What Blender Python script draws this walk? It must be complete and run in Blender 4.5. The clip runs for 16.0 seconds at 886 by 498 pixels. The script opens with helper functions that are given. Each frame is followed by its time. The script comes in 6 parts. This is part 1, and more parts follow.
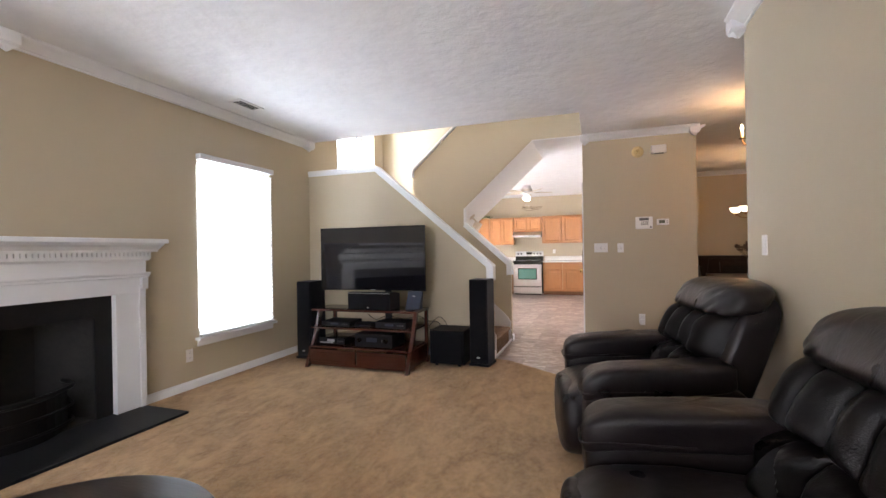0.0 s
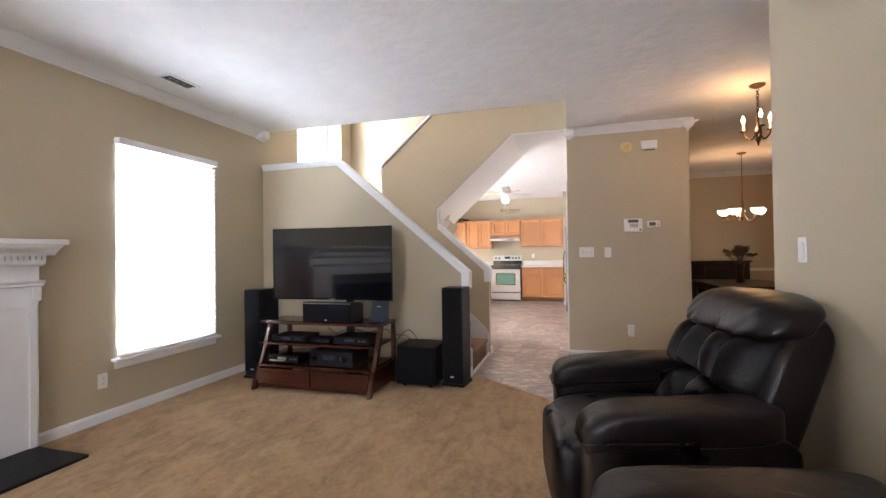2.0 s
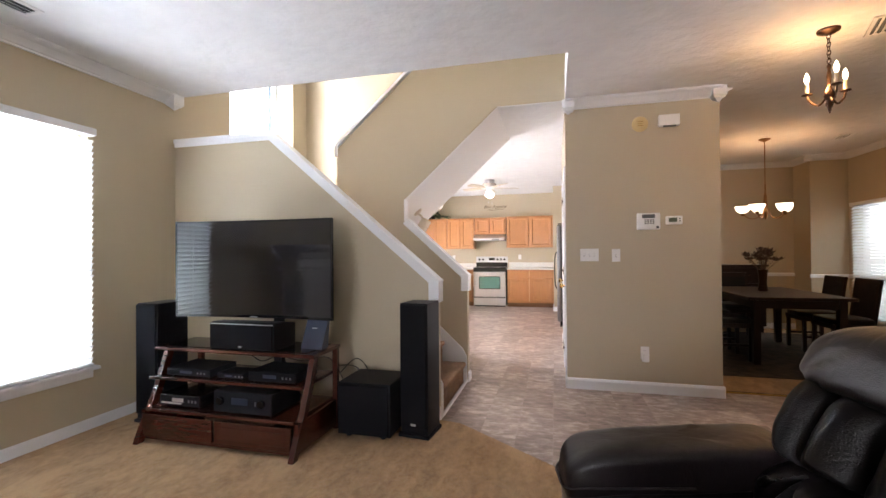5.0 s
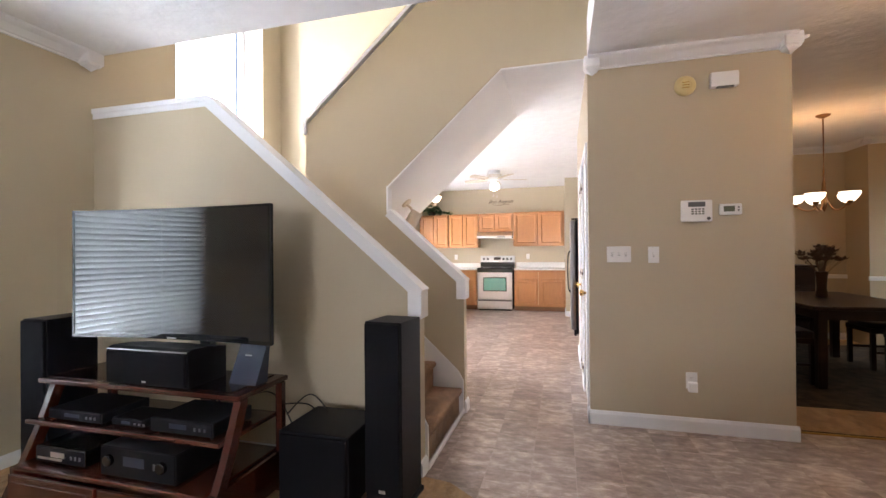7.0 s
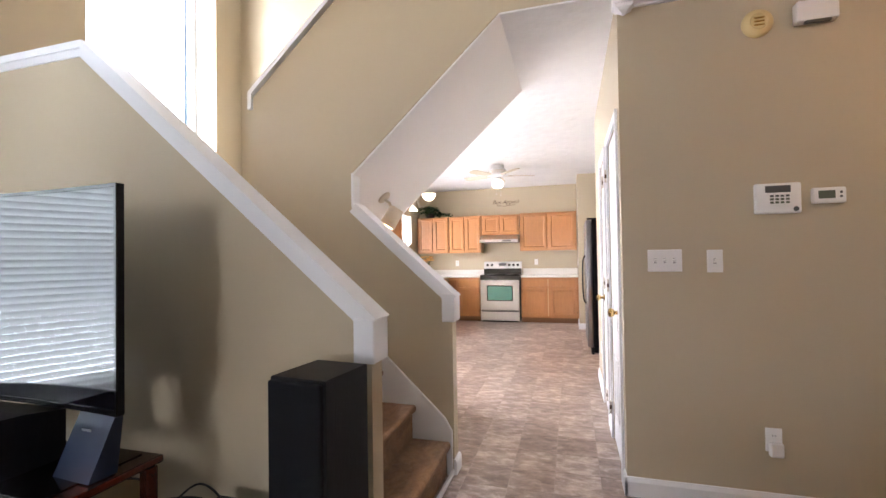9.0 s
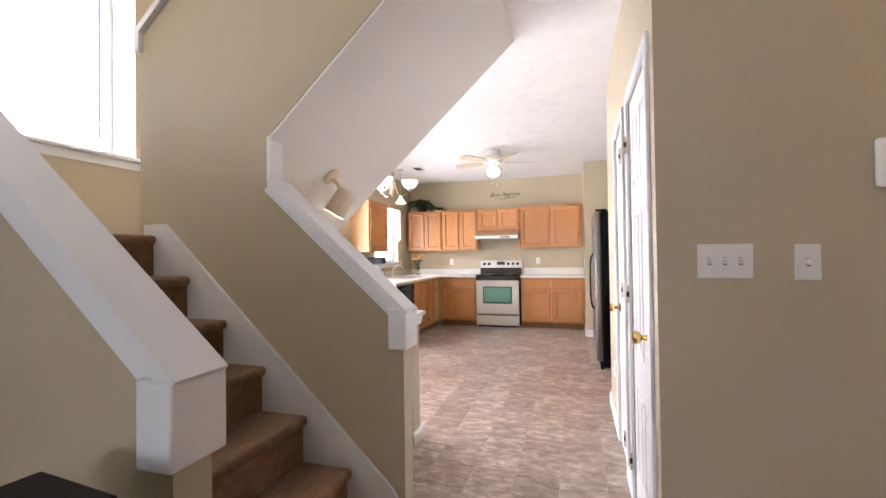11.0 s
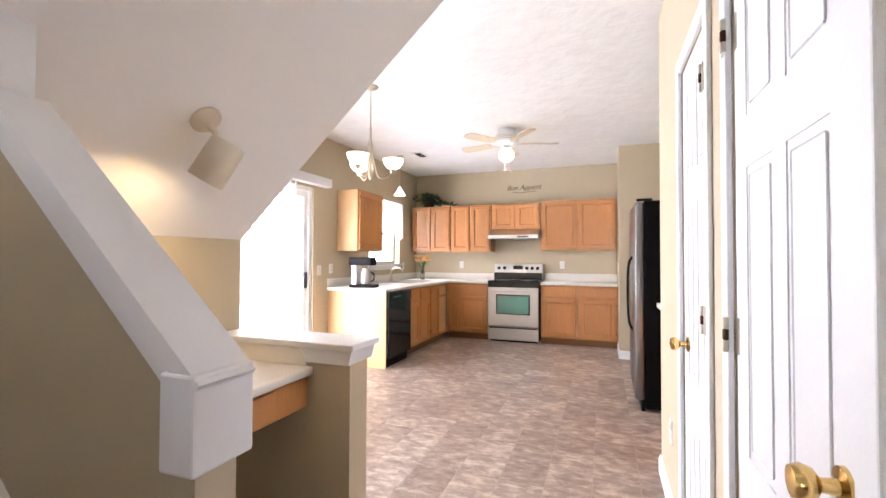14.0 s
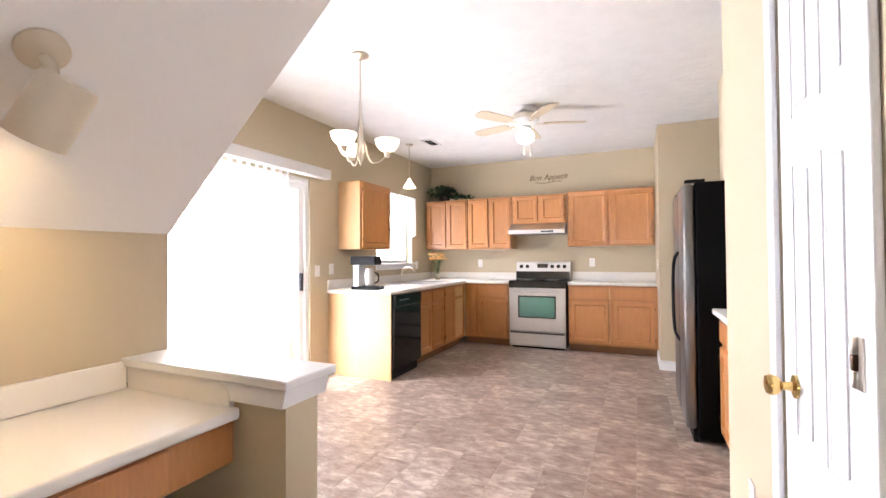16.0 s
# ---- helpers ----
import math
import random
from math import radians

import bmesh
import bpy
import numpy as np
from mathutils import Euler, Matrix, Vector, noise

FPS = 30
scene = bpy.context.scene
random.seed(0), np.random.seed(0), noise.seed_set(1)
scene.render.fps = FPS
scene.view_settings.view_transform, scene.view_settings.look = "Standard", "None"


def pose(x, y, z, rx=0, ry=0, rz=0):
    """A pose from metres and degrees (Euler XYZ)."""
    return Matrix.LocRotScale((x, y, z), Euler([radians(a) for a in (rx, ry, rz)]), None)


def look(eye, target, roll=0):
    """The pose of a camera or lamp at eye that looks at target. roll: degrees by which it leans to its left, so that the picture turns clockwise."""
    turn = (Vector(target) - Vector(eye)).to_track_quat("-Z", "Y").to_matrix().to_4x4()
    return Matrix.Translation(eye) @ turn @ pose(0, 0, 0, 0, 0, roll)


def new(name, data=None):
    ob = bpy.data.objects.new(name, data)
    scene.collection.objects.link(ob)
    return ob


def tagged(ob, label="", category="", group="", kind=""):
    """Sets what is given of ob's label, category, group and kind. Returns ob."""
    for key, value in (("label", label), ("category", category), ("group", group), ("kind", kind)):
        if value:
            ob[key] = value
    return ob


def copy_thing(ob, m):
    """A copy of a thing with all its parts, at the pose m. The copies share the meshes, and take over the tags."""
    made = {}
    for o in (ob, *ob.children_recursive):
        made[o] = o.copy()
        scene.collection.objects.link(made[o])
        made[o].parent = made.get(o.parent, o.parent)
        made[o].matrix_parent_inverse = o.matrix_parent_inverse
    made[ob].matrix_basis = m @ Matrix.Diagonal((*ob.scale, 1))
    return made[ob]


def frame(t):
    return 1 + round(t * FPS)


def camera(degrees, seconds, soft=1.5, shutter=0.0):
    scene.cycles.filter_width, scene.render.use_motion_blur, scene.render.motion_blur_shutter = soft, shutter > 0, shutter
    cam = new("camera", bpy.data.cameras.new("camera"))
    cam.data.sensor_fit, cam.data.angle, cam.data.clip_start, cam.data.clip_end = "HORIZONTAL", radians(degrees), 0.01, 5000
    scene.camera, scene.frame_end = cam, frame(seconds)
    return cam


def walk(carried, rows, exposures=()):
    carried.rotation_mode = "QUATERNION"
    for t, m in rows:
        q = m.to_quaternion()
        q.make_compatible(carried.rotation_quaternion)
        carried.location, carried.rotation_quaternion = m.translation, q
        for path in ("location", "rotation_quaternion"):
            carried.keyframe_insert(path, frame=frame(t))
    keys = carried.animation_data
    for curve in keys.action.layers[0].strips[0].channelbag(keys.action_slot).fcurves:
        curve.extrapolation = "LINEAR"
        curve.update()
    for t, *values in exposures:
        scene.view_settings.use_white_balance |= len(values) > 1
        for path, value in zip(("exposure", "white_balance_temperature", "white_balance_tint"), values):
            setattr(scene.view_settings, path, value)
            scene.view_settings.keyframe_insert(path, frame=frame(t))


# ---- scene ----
cam = camera(90.8, 16.0)
EXPOSURES = [(0.0, 0.40), (7.0, 0.45), (9.0, 0.42), (11.5, 0.24), (13.0, 0.24), (16.0, 0.28)]
PATH = [
    (0, (1.241, 2.22, 1.261), (0.582, 4.108, 1.264), -1.0),
    (0.5, (1.205, 2.337, 1.256), (0.581, 4.237, 1.262), -1.1),
    (1, (1.185, 2.477, 1.261), (0.578, 4.383, 1.269), -1.2),
    (1.5, (1.16, 2.608, 1.266), (0.566, 4.518, 1.283), -1.1),
    (2, (1.131, 2.781, 1.262), (0.569, 4.7, 1.281), -0.8),
    (2.5, (1.114, 2.948, 1.268), (0.568, 4.872, 1.291), -0.8),
    (3, (1.099, 3.131, 1.272), (0.557, 5.056, 1.295), -0.7),
    (3.5, (1.067, 3.316, 1.269), (0.558, 5.25, 1.292), -0.5),
    (4, (1.041, 3.494, 1.274), (0.548, 5.432, 1.296), -0.4),
    (6.5, (0.938, 4.522, 1.286), (0.417, 6.453, 1.294), -0.5),
    (7, (0.912, 4.743, 1.281), (0.383, 6.672, 1.293), -0.5),
    (7.5, (0.888, 4.964, 1.293), (0.353, 6.891, 1.312), -0.7),
    (8, (0.874, 5.193, 1.293), (0.327, 7.117, 1.318), -0.9),
    (8.5, (0.853, 5.407, 1.294), (0.294, 7.327, 1.327), -0.9),
    (9, (0.833, 5.629, 1.287), (0.272, 7.549, 1.324), -0.9),
    (11.5, (0.828, 6.689, 1.282), (0.233, 8.598, 1.306), -0.5),
    (12, (0.816, 6.891, 1.275), (0.209, 8.797, 1.296), -0.1),
    (12.5, (0.802, 7.088, 1.266), (0.182, 8.989, 1.285), -0.0),
    (13, (0.799, 7.268, 1.267), (0.148, 9.159, 1.291), 0.1),
    (13.5, (0.807, 7.449, 1.27), (0.133, 9.332, 1.301), 0.1),
    (14, (0.792, 7.606, 1.263), (0.096, 9.48, 1.304), 0.2),
    (14.5, (0.763, 7.767, 1.262), (0.03, 9.627, 1.304), 0.3),
    (15, (0.743, 7.923, 1.26), (-0.017, 9.772, 1.3), 0.1),
    (15.5, (0.732, 8.077, 1.254), (-0.054, 9.915, 1.292), -0.2),
    (16, (0.741, 8.217, 1.256), (-0.072, 10.044, 1.291), -0.4),
]
walk(cam, [(t, look(eye, target, roll)) for t, eye, target, roll in PATH], EXPOSURES)

# ---- world and large lights ----
world = bpy.data.worlds.new("world")
scene.world = world
world.use_nodes = True
_wn = world.node_tree.nodes
_sky = _wn.new("ShaderNodeTexSky")
_sky.sky_type, _sky.sun_disc = "NISHITA", False
_sky.sun_elevation, _sky.sun_rotation = radians(40), radians(219)
world.node_tree.links.new(_sky.outputs[0], _wn["Background"].inputs[0])
_wn["Background"].inputs[1].default_value = 0.12


def area(name, place, target, w, h, watts, colour=(1, 1, 1)):
    data = bpy.data.lights.new(name, "AREA")
    data.shape, data.size, data.size_y, data.energy, data.color = "RECTANGLE", w, h, watts, colour
    ob = new(name, data)
    ob.matrix_world = look(place, target)
    return tagged(ob, kind="structure")


def bulb(name, place, watts, colour, radius=0.03):
    data = bpy.data.lights.new(name, "POINT")
    data.energy, data.color, data.shadow_soft_size = watts, colour, radius
    ob = new(name, data)
    ob.location = place
    return tagged(ob, kind="structure")


_sun = bpy.data.lights.new("sun", "SUN")
_sun.energy, _sun.angle, _sun.color = 3.0, radians(0.5), (1.0, 0.95, 0.88)
_sun_ob = tagged(new("sun", _sun), kind="structure")
_sun_ob.matrix_world = look((-0.63 * math.cos(radians(40)), -0.777 * math.cos(radians(40)), math.sin(radians(40))), (0, 0, 0))

DAY = (0.92, 0.90, 1.0)
DAY_LIVING = (0.83, 0.90, 1.04)
WARM = (1.0, 0.55, 0.24)
AMBER = (1.0, 0.47, 0.17)
OUTDOORS = 4.0
area("daylight_living", (-2.62, 5.86, 1.33), (0, 5.86, 1.33), 1.0, 1.8, 215, DAY_LIVING)
# fill lamp for the living room, outside an added window beyond the fireplace
area("fill_living_unseen", (-2.62, 2.08, 1.33), (0, 2.08, 1.33), 1.0, 1.8, 190, DAY_LIVING)
area("daylight_stairs", (-2.68, 8.37, 3.2), (0, 8.37, 3.2), 1.1, 2.3, 125, DAY)
area("daylight_patio", (-2.66, 10.86, 1.05), (0, 10.86, 1.05), 1.9, 2.1, 780, DAY)
area("daylight_sink", (-2.62, 13.5, 1.66), (0, 13.5, 1.66), 1.05, 1.0, 80, DAY)
area("daylight_dining", (5.50, 10.9, 1.15), (0, 10.9, 1.15), 1.3, 1.7, 3, DAY)
# fill lamp behind the viewpoint, outside an added window
area("fill_rear_unseen", (0.2, -0.9, 1.35), (0.2, 3, 1.35), 1.9, 1.7, 105, DAY)
bulb("foyer_bulb_light", (2.70, 7.22, 2.33), 12, WARM, 0.05)
bulb("dining_bulb_light", (3.60, 10.30, 2.12), 11, AMBER, 0.08)
bulb("kitchen_bulb_light", (-0.24, 12.41, 2.30), 4, (1, 0.85, 0.66), 0.07)

# ---- materials ----
def material(name, colour, rough=0.6, metal=0.0, grain=0.0, scale=200.0, bump=0.0, stain=0.0, stain_scale=2.0, second=None,
             stretch=(1, 1, 1), spec=0.5, per_piece=0.0, coat=0.0, emit=0.0, through_light=0.0, rough_var=0.0):
    """A procedural surface: base colour with fine grain and broad stains, relief and uneven gloss."""
    m = bpy.data.materials.new(name)
    m.use_nodes = True
    nt = m.node_tree
    n, l = nt.nodes, nt.links
    b = n["Principled BSDF"]
    second = second or tuple(c * 0.7 for c in colour)
    b.inputs["Roughness"].default_value, b.inputs["Metallic"].default_value = rough, metal
    b.inputs["Specular IOR Level"].default_value = spec
    b.inputs["Coat Weight"].default_value = coat
    b.inputs["Coat Roughness"].default_value = 0.1
    co = n.new("ShaderNodeTexCoord")
    mp = n.new("ShaderNodeMapping")
    mp.inputs["Scale"].default_value = stretch
    l.new(co.outputs["Object"], mp.inputs["Vector"])
    fine = n.new("ShaderNodeTexNoise")
    fine.inputs["Scale"].default_value, fine.inputs["Detail"].default_value = scale, 4
    broad = n.new("ShaderNodeTexNoise")
    broad.inputs["Scale"].default_value, broad.inputs["Detail"].default_value = stain_scale, 3
    for q in (fine, broad):
        l.new(mp.outputs[0], q.inputs["Vector"])

    def mathn(op, a, bb):
        q = n.new("ShaderNodeMath")
        q.operation = op
        for i, v in enumerate((a, bb)):
            if isinstance(v, (int, float)):
                q.inputs[i].default_value = v
            else:
                l.new(v, q.inputs[i])
        return q.outputs[0]
    f = mathn("MULTIPLY", mathn("SUBTRACT", fine.outputs[0], 0.5), grain * 3)
    g = mathn("MULTIPLY", mathn("SUBTRACT", broad.outputs[0], 0.5), stain * 3)
    t = mathn("ADD", mathn("ADD", f, g), 0.35)
    if per_piece:
        info = n.new("ShaderNodeObjectInfo")
        t = mathn("ADD", t, mathn("MULTIPLY", mathn("SUBTRACT", info.outputs["Random"], 0.5), per_piece))
    mix = n.new("ShaderNodeMix")
    mix.data_type = "RGBA"
    l.new(t, mix.inputs["Factor"])
    mix.inputs[6].default_value, mix.inputs[7].default_value = (*colour, 1), (*second, 1)
    l.new(mix.outputs[2], b.inputs["Base Color"])
    if rough_var:
        l.new(mathn("ADD", mathn("MULTIPLY", mathn("SUBTRACT", broad.outputs[0], 0.5), rough_var), rough), b.inputs["Roughness"])
    if bump:
        bp = n.new("ShaderNodeBump")
        bp.inputs["Strength"].default_value, bp.inputs["Distance"].default_value = 1.0, bump
        l.new(fine.outputs[0], bp.inputs["Height"])
        l.new(bp.outputs[0], b.inputs["Normal"])
    if emit:
        b.inputs["Emission Color"].default_value, b.inputs["Emission Strength"].default_value = (*colour, 1), emit
    if through_light:
        tr = n.new("ShaderNodeBsdfTranslucent")
        tr.inputs[0].default_value = (*colour, 1)
        ms = n.new("ShaderNodeMixShader")
        ms.inputs[0].default_value = through_light
        l.new(b.outputs[0], ms.inputs[1]), l.new(tr.outputs[0], ms.inputs[2])
        l.new(ms.outputs[0], n["Material Output"].inputs[0])
    return m


def pile_material(name, light, dark):
    """Cut-pile carpet: fine tufts, trodden patches and brushed streaks."""
    m = bpy.data.materials.new(name)
    m.use_nodes = True
    n, l = m.node_tree.nodes, m.node_tree.links
    b = n["Principled BSDF"]
    b.inputs["Roughness"].default_value, b.inputs["Specular IOR Level"].default_value = 0.95, 0.05
    b.inputs["Sheen Weight"].default_value, b.inputs["Sheen Roughness"].default_value = 0.15, 0.6
    co = n.new("ShaderNodeTexCoord")
    layers = []
    for scale, detail, dist, size in ((260, 2, 0.0, (1, 1, 1)), (6.5, 8, 0.8, (1.5, 0.75, 1)), (1.9, 7, 0.9, (1.2, 0.7, 1)), (30, 6, 0.5, (1.2, 0.9, 1))):
        mp = n.new("ShaderNodeMapping")
        mp.inputs["Scale"].default_value, mp.inputs["Rotation"].default_value = size, (0, 0, 0.65)
        l.new(co.outputs["Object"], mp.inputs["Vector"])
        t = n.new("ShaderNodeTexNoise")
        t.inputs["Scale"].default_value, t.inputs["Detail"].default_value, t.inputs["Distortion"].default_value = scale, detail, dist
        l.new(mp.outputs[0], t.inputs["Vector"])
        layers.append(t.outputs[0])

    def blend(a, ka, c, kc, k0):
        q = n.new("ShaderNodeMath")
        q.operation = "MULTIPLY_ADD"
        l.new(a, q.inputs[0])
        q.inputs[1].default_value, q.inputs[2].default_value = ka, k0
        r = n.new("ShaderNodeMath")
        r.operation = "MULTIPLY_ADD"
        l.new(c, r.inputs[0])
        r.inputs[1].default_value = kc
        l.new(q.outputs[0], r.inputs[2])
        return r.outputs[0]
    f = blend(layers[0], 0.5, layers[1], 1.9, -1.15)
    g = blend(layers[2], 1.5, layers[3], 1.4, -1.10)
    s = n.new("ShaderNodeMath")
    l.new(f, s.inputs[0]), l.new(g, s.inputs[1])
    mix = n.new("ShaderNodeMix")
    mix.data_type = "RGBA"
    l.new(s.outputs[0], mix.inputs["Factor"])
    mix.inputs[6].default_value, mix.inputs[7].default_value = (*light, 1), (*dark, 1)
    l.new(mix.outputs[2], b.inputs["Base Color"])
    h = blend(layers[0], 0.35, layers[3], 0.65, 0.0)
    bp = n.new("ShaderNodeBump")
    bp.inputs["Distance"].default_value = 0.012
    l.new(h, bp.inputs["Height"]), l.new(bp.outputs[0], b.inputs["Normal"])
    return m


PAINT = material("tan_wall_paint", (0.485, 0.415, 0.293), 0.55, grain=0.04, scale=260, bump=0.0004, stain=0.10, stain_scale=0.9, second=(0.445, 0.374, 0.264))
CEIL = material("ceiling_stipple", (0.80, 0.80, 0.80), 0.9, grain=0.22, scale=9, bump=0.012, stain=0.30, stain_scale=3.5, second=(0.69, 0.69, 0.70))
SMOOTH_WHITE = material("white_soffit_paint", (0.80, 0.79, 0.78), 0.8, grain=0.03, scale=150, bump=0.0005, stain=0.08, second=(0.74, 0.73, 0.71))
TRIM = material("white_trim_paint", (0.79, 0.80, 0.82), 0.38, grain=0.04, scale=90, bump=0.0004, stain=0.10, stain_scale=5, second=(0.67, 0.68, 0.70))
CARPET = pile_material("beige_carpet", (0.47, 0.300, 0.150), (0.27, 0.158, 0.072))
STAIR_CARPET = pile_material("brown_stair_carpet", (0.26, 0.142, 0.070), (0.12, 0.062, 0.029))
GROUT = material("floor_joint", (0.42, 0.35, 0.30), 0.8, grain=0.1, scale=60, stain=0.1)
SLATE = material("black_hearth_slate", (0.010, 0.010, 0.011), 0.5, grain=0.3, scale=40, bump=0.001, stain=0.2, second=(0.016, 0.016, 0.018), spec=0.2)
SOOT = material("sooty_firebrick", (0.026, 0.024, 0.023), 0.9, grain=0.4, scale=25, bump=0.004, stain=0.5, stain_scale=6, second=(0.012, 0.012, 0.012))
IRON = material("black_iron", (0.012, 0.012, 0.012), 0.45, metal=0.6, grain=0.2, scale=80, bump=0.0006)
OAK = material("honey_oak", (0.47, 0.205, 0.066), 0.36, grain=0.30, scale=18, bump=0.0006, stain=0.25, stain_scale=3, second=(0.31, 0.125, 0.038), stretch=(6, 6, 0.7), per_piece=0.22, coat=0.15)
OAK_SIDE = material("pale_oak_panel", (0.60, 0.38, 0.19), 0.42, grain=0.25, scale=18, bump=0.0005, stain=0.2, second=(0.50, 0.29, 0.13), stretch=(6, 6, 0.7))
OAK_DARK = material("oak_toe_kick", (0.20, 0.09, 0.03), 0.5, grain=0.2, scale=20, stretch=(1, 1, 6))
COUNTER = material("white_laminate_counter", (0.80, 0.78, 0.75), 0.32, grain=0.12, scale=300, stain=0.05, second=(0.68, 0.66, 0.62))
STEEL = material("brushed_steel", (0.68, 0.68, 0.69), 0.34, metal=1.0, grain=0.25, scale=40, bump=0.0002, second=(0.46, 0.46, 0.47), stretch=(1, 1, 30))
# STEEL with the dark hall's reflection put into a lower base colour
STEEL_DIM_REFLECTION = material("brushed_steel_dim_reflection", (0.24, 0.24, 0.25), 0.32, metal=1.0, grain=0.25, scale=40, bump=0.0002, second=(0.18, 0.18, 0.19), stretch=(1, 1, 30))
NICKEL = material("satin_nickel", (0.62, 0.57, 0.50), 0.28, metal=1.0, grain=0.08, scale=60, second=(0.5, 0.46, 0.4))
BRASS = material("polished_brass", (0.75, 0.52, 0.20), 0.18, metal=1.0, grain=0.1, scale=60)
ANTIQUE = material("antique_brass", (0.30, 0.16, 0.07), 0.35, metal=1.0, grain=0.2, scale=60)
BRONZE = material("oil_rubbed_bronze", (0.07, 0.035, 0.018), 0.4, metal=0.8, grain=0.3, scale=60)
BLACK_GLOSS = material("black_gloss_plastic", (0.006, 0.006, 0.007), 0.10, grain=0.05, scale=50, second=(0.008, 0.008, 0.009))
BLACK_MATT = material("black_matt_plastic", (0.007, 0.007, 0.009), 0.55, grain=0.25, scale=220, bump=0.0005, stain=0.15, second=(0.012, 0.012, 0.014), spec=0.12)
BLACK_SIDE = material("textured_black_enamel", (0.004, 0.004, 0.005), 0.6, grain=0.3, scale=300, bump=0.0003, second=(0.007, 0.007, 0.008), spec=0.06)
BLACK_ASH = material("black_ash_veneer", (0.006, 0.006, 0.008), 0.42, grain=0.3, scale=40, bump=0.0005, second=(0.011, 0.011, 0.014), stretch=(6, 6, 0.5), spec=0.12)
CLOTH_BLACK = material("black_grille_cloth", (0.008, 0.008, 0.010), 0.9, grain=0.5, scale=600, bump=0.001, second=(0.011, 0.011, 0.013), spec=0.10)
SCREEN = material("dark_tv_panel", (0.006, 0.006, 0.008), 0.045, grain=0.03, scale=20, spec=0.85)
CHERRY = material("dark_cherry_veneer", (0.062, 0.015, 0.008), 0.26, grain=0.35, scale=16, bump=0.0004, stain=0.3, stain_scale=4, second=(0.034, 0.009, 0.005), stretch=(0.8, 7, 7), coat=0.2)
DARKWOOD = material("espresso_wood", (0.012, 0.006, 0.0045), 0.35, grain=0.35, scale=20, bump=0.0005, stain=0.3, second=(0.032, 0.014, 0.009), stretch=(1, 6, 6), spec=0.3)
IVORY = material("ivory_plastic", (0.87, 0.86, 0.85), 0.35, grain=0.04, scale=100, stain=0.08)
YELLOWED = material("yellowed_plastic", (0.72, 0.56, 0.27), 0.45, grain=0.06, scale=100, stain=0.2)
CREAM = material("cream_enamel", (0.66, 0.57, 0.44), 0.45, grain=0.05, scale=80, stain=0.1)
GREY = material("grey_plastic", (0.10, 0.105, 0.11), 0.4, grain=0.1, scale=100)
LCD = material("lcd_glass", (0.15, 0.17, 0.13), 0.2, grain=0.05, scale=100)
BLIND = material("white_blind_slat", (0.82, 0.83, 0.84), 0.5, grain=0.04, scale=60, stain=0.05, through_light=0.6)
SHEER = material("sheer_curtain", (0.88, 0.88, 0.88), 0.8, grain=0.1, scale=300, bump=0.0005, through_light=0.6)
SHADE = material("frosted_lit_glass", (1.0, 0.88, 0.70), 0.4, emit=2.6, grain=0.05, scale=30)
CANDLE = material("candle_bulb", (1.0, 0.78, 0.48), 0.3, emit=14.0)
GLOBE = material("lit_globe", (1.0, 0.94, 0.84), 0.3, emit=6.0)
# teal tones stand in for patio daylight reflected in the oven glass
OVEN = material("oven_window_reflection", (0.05, 0.20, 0.19), 0.06, grain=0.1, scale=6, second=(0.09, 0.24, 0.15), spec=0.8)
LEAF = material("ivy_leaf", (0.035, 0.085, 0.022), 0.45, grain=0.3, scale=30, stain=0.3, second=(0.015, 0.045, 0.012), per_piece=0.4)
PETAL = material("peach_petal", (0.75, 0.38, 0.16), 0.6, grain=0.2, scale=60, second=(0.80, 0.62, 0.20), per_piece=0.9)
DRIED = material("dried_flower", (0.13, 0.075, 0.05), 0.8, grain=0.4, scale=40, second=(0.07, 0.05, 0.03), per_piece=0.5)
RUG = material("dark_patterned_rug", (0.03, 0.02, 0.015), 0.95, grain=0.3, scale=300, bump=0.004, stain=0.8, stain_scale=9, second=(0.09, 0.065, 0.04))
CABLE = material("cable_sheath", (0.01, 0.01, 0.01), 0.5)
BLUE_CARD = material("dark_blue_box", (0.02, 0.03, 0.06), 0.4, grain=0.1, scale=40)


def glass_material():
    m = bpy.data.materials.new("window_glass")
    m.use_nodes = True
    b = m.node_tree.nodes["Principled BSDF"]
    b.inputs["Base Color"].default_value, b.inputs["Roughness"].default_value = (0.97, 1, 0.99, 1), 0.0
    b.inputs["Transmission Weight"].default_value, b.inputs["IOR"].default_value = 1.0, 1.45
    return m


GLASS = glass_material()


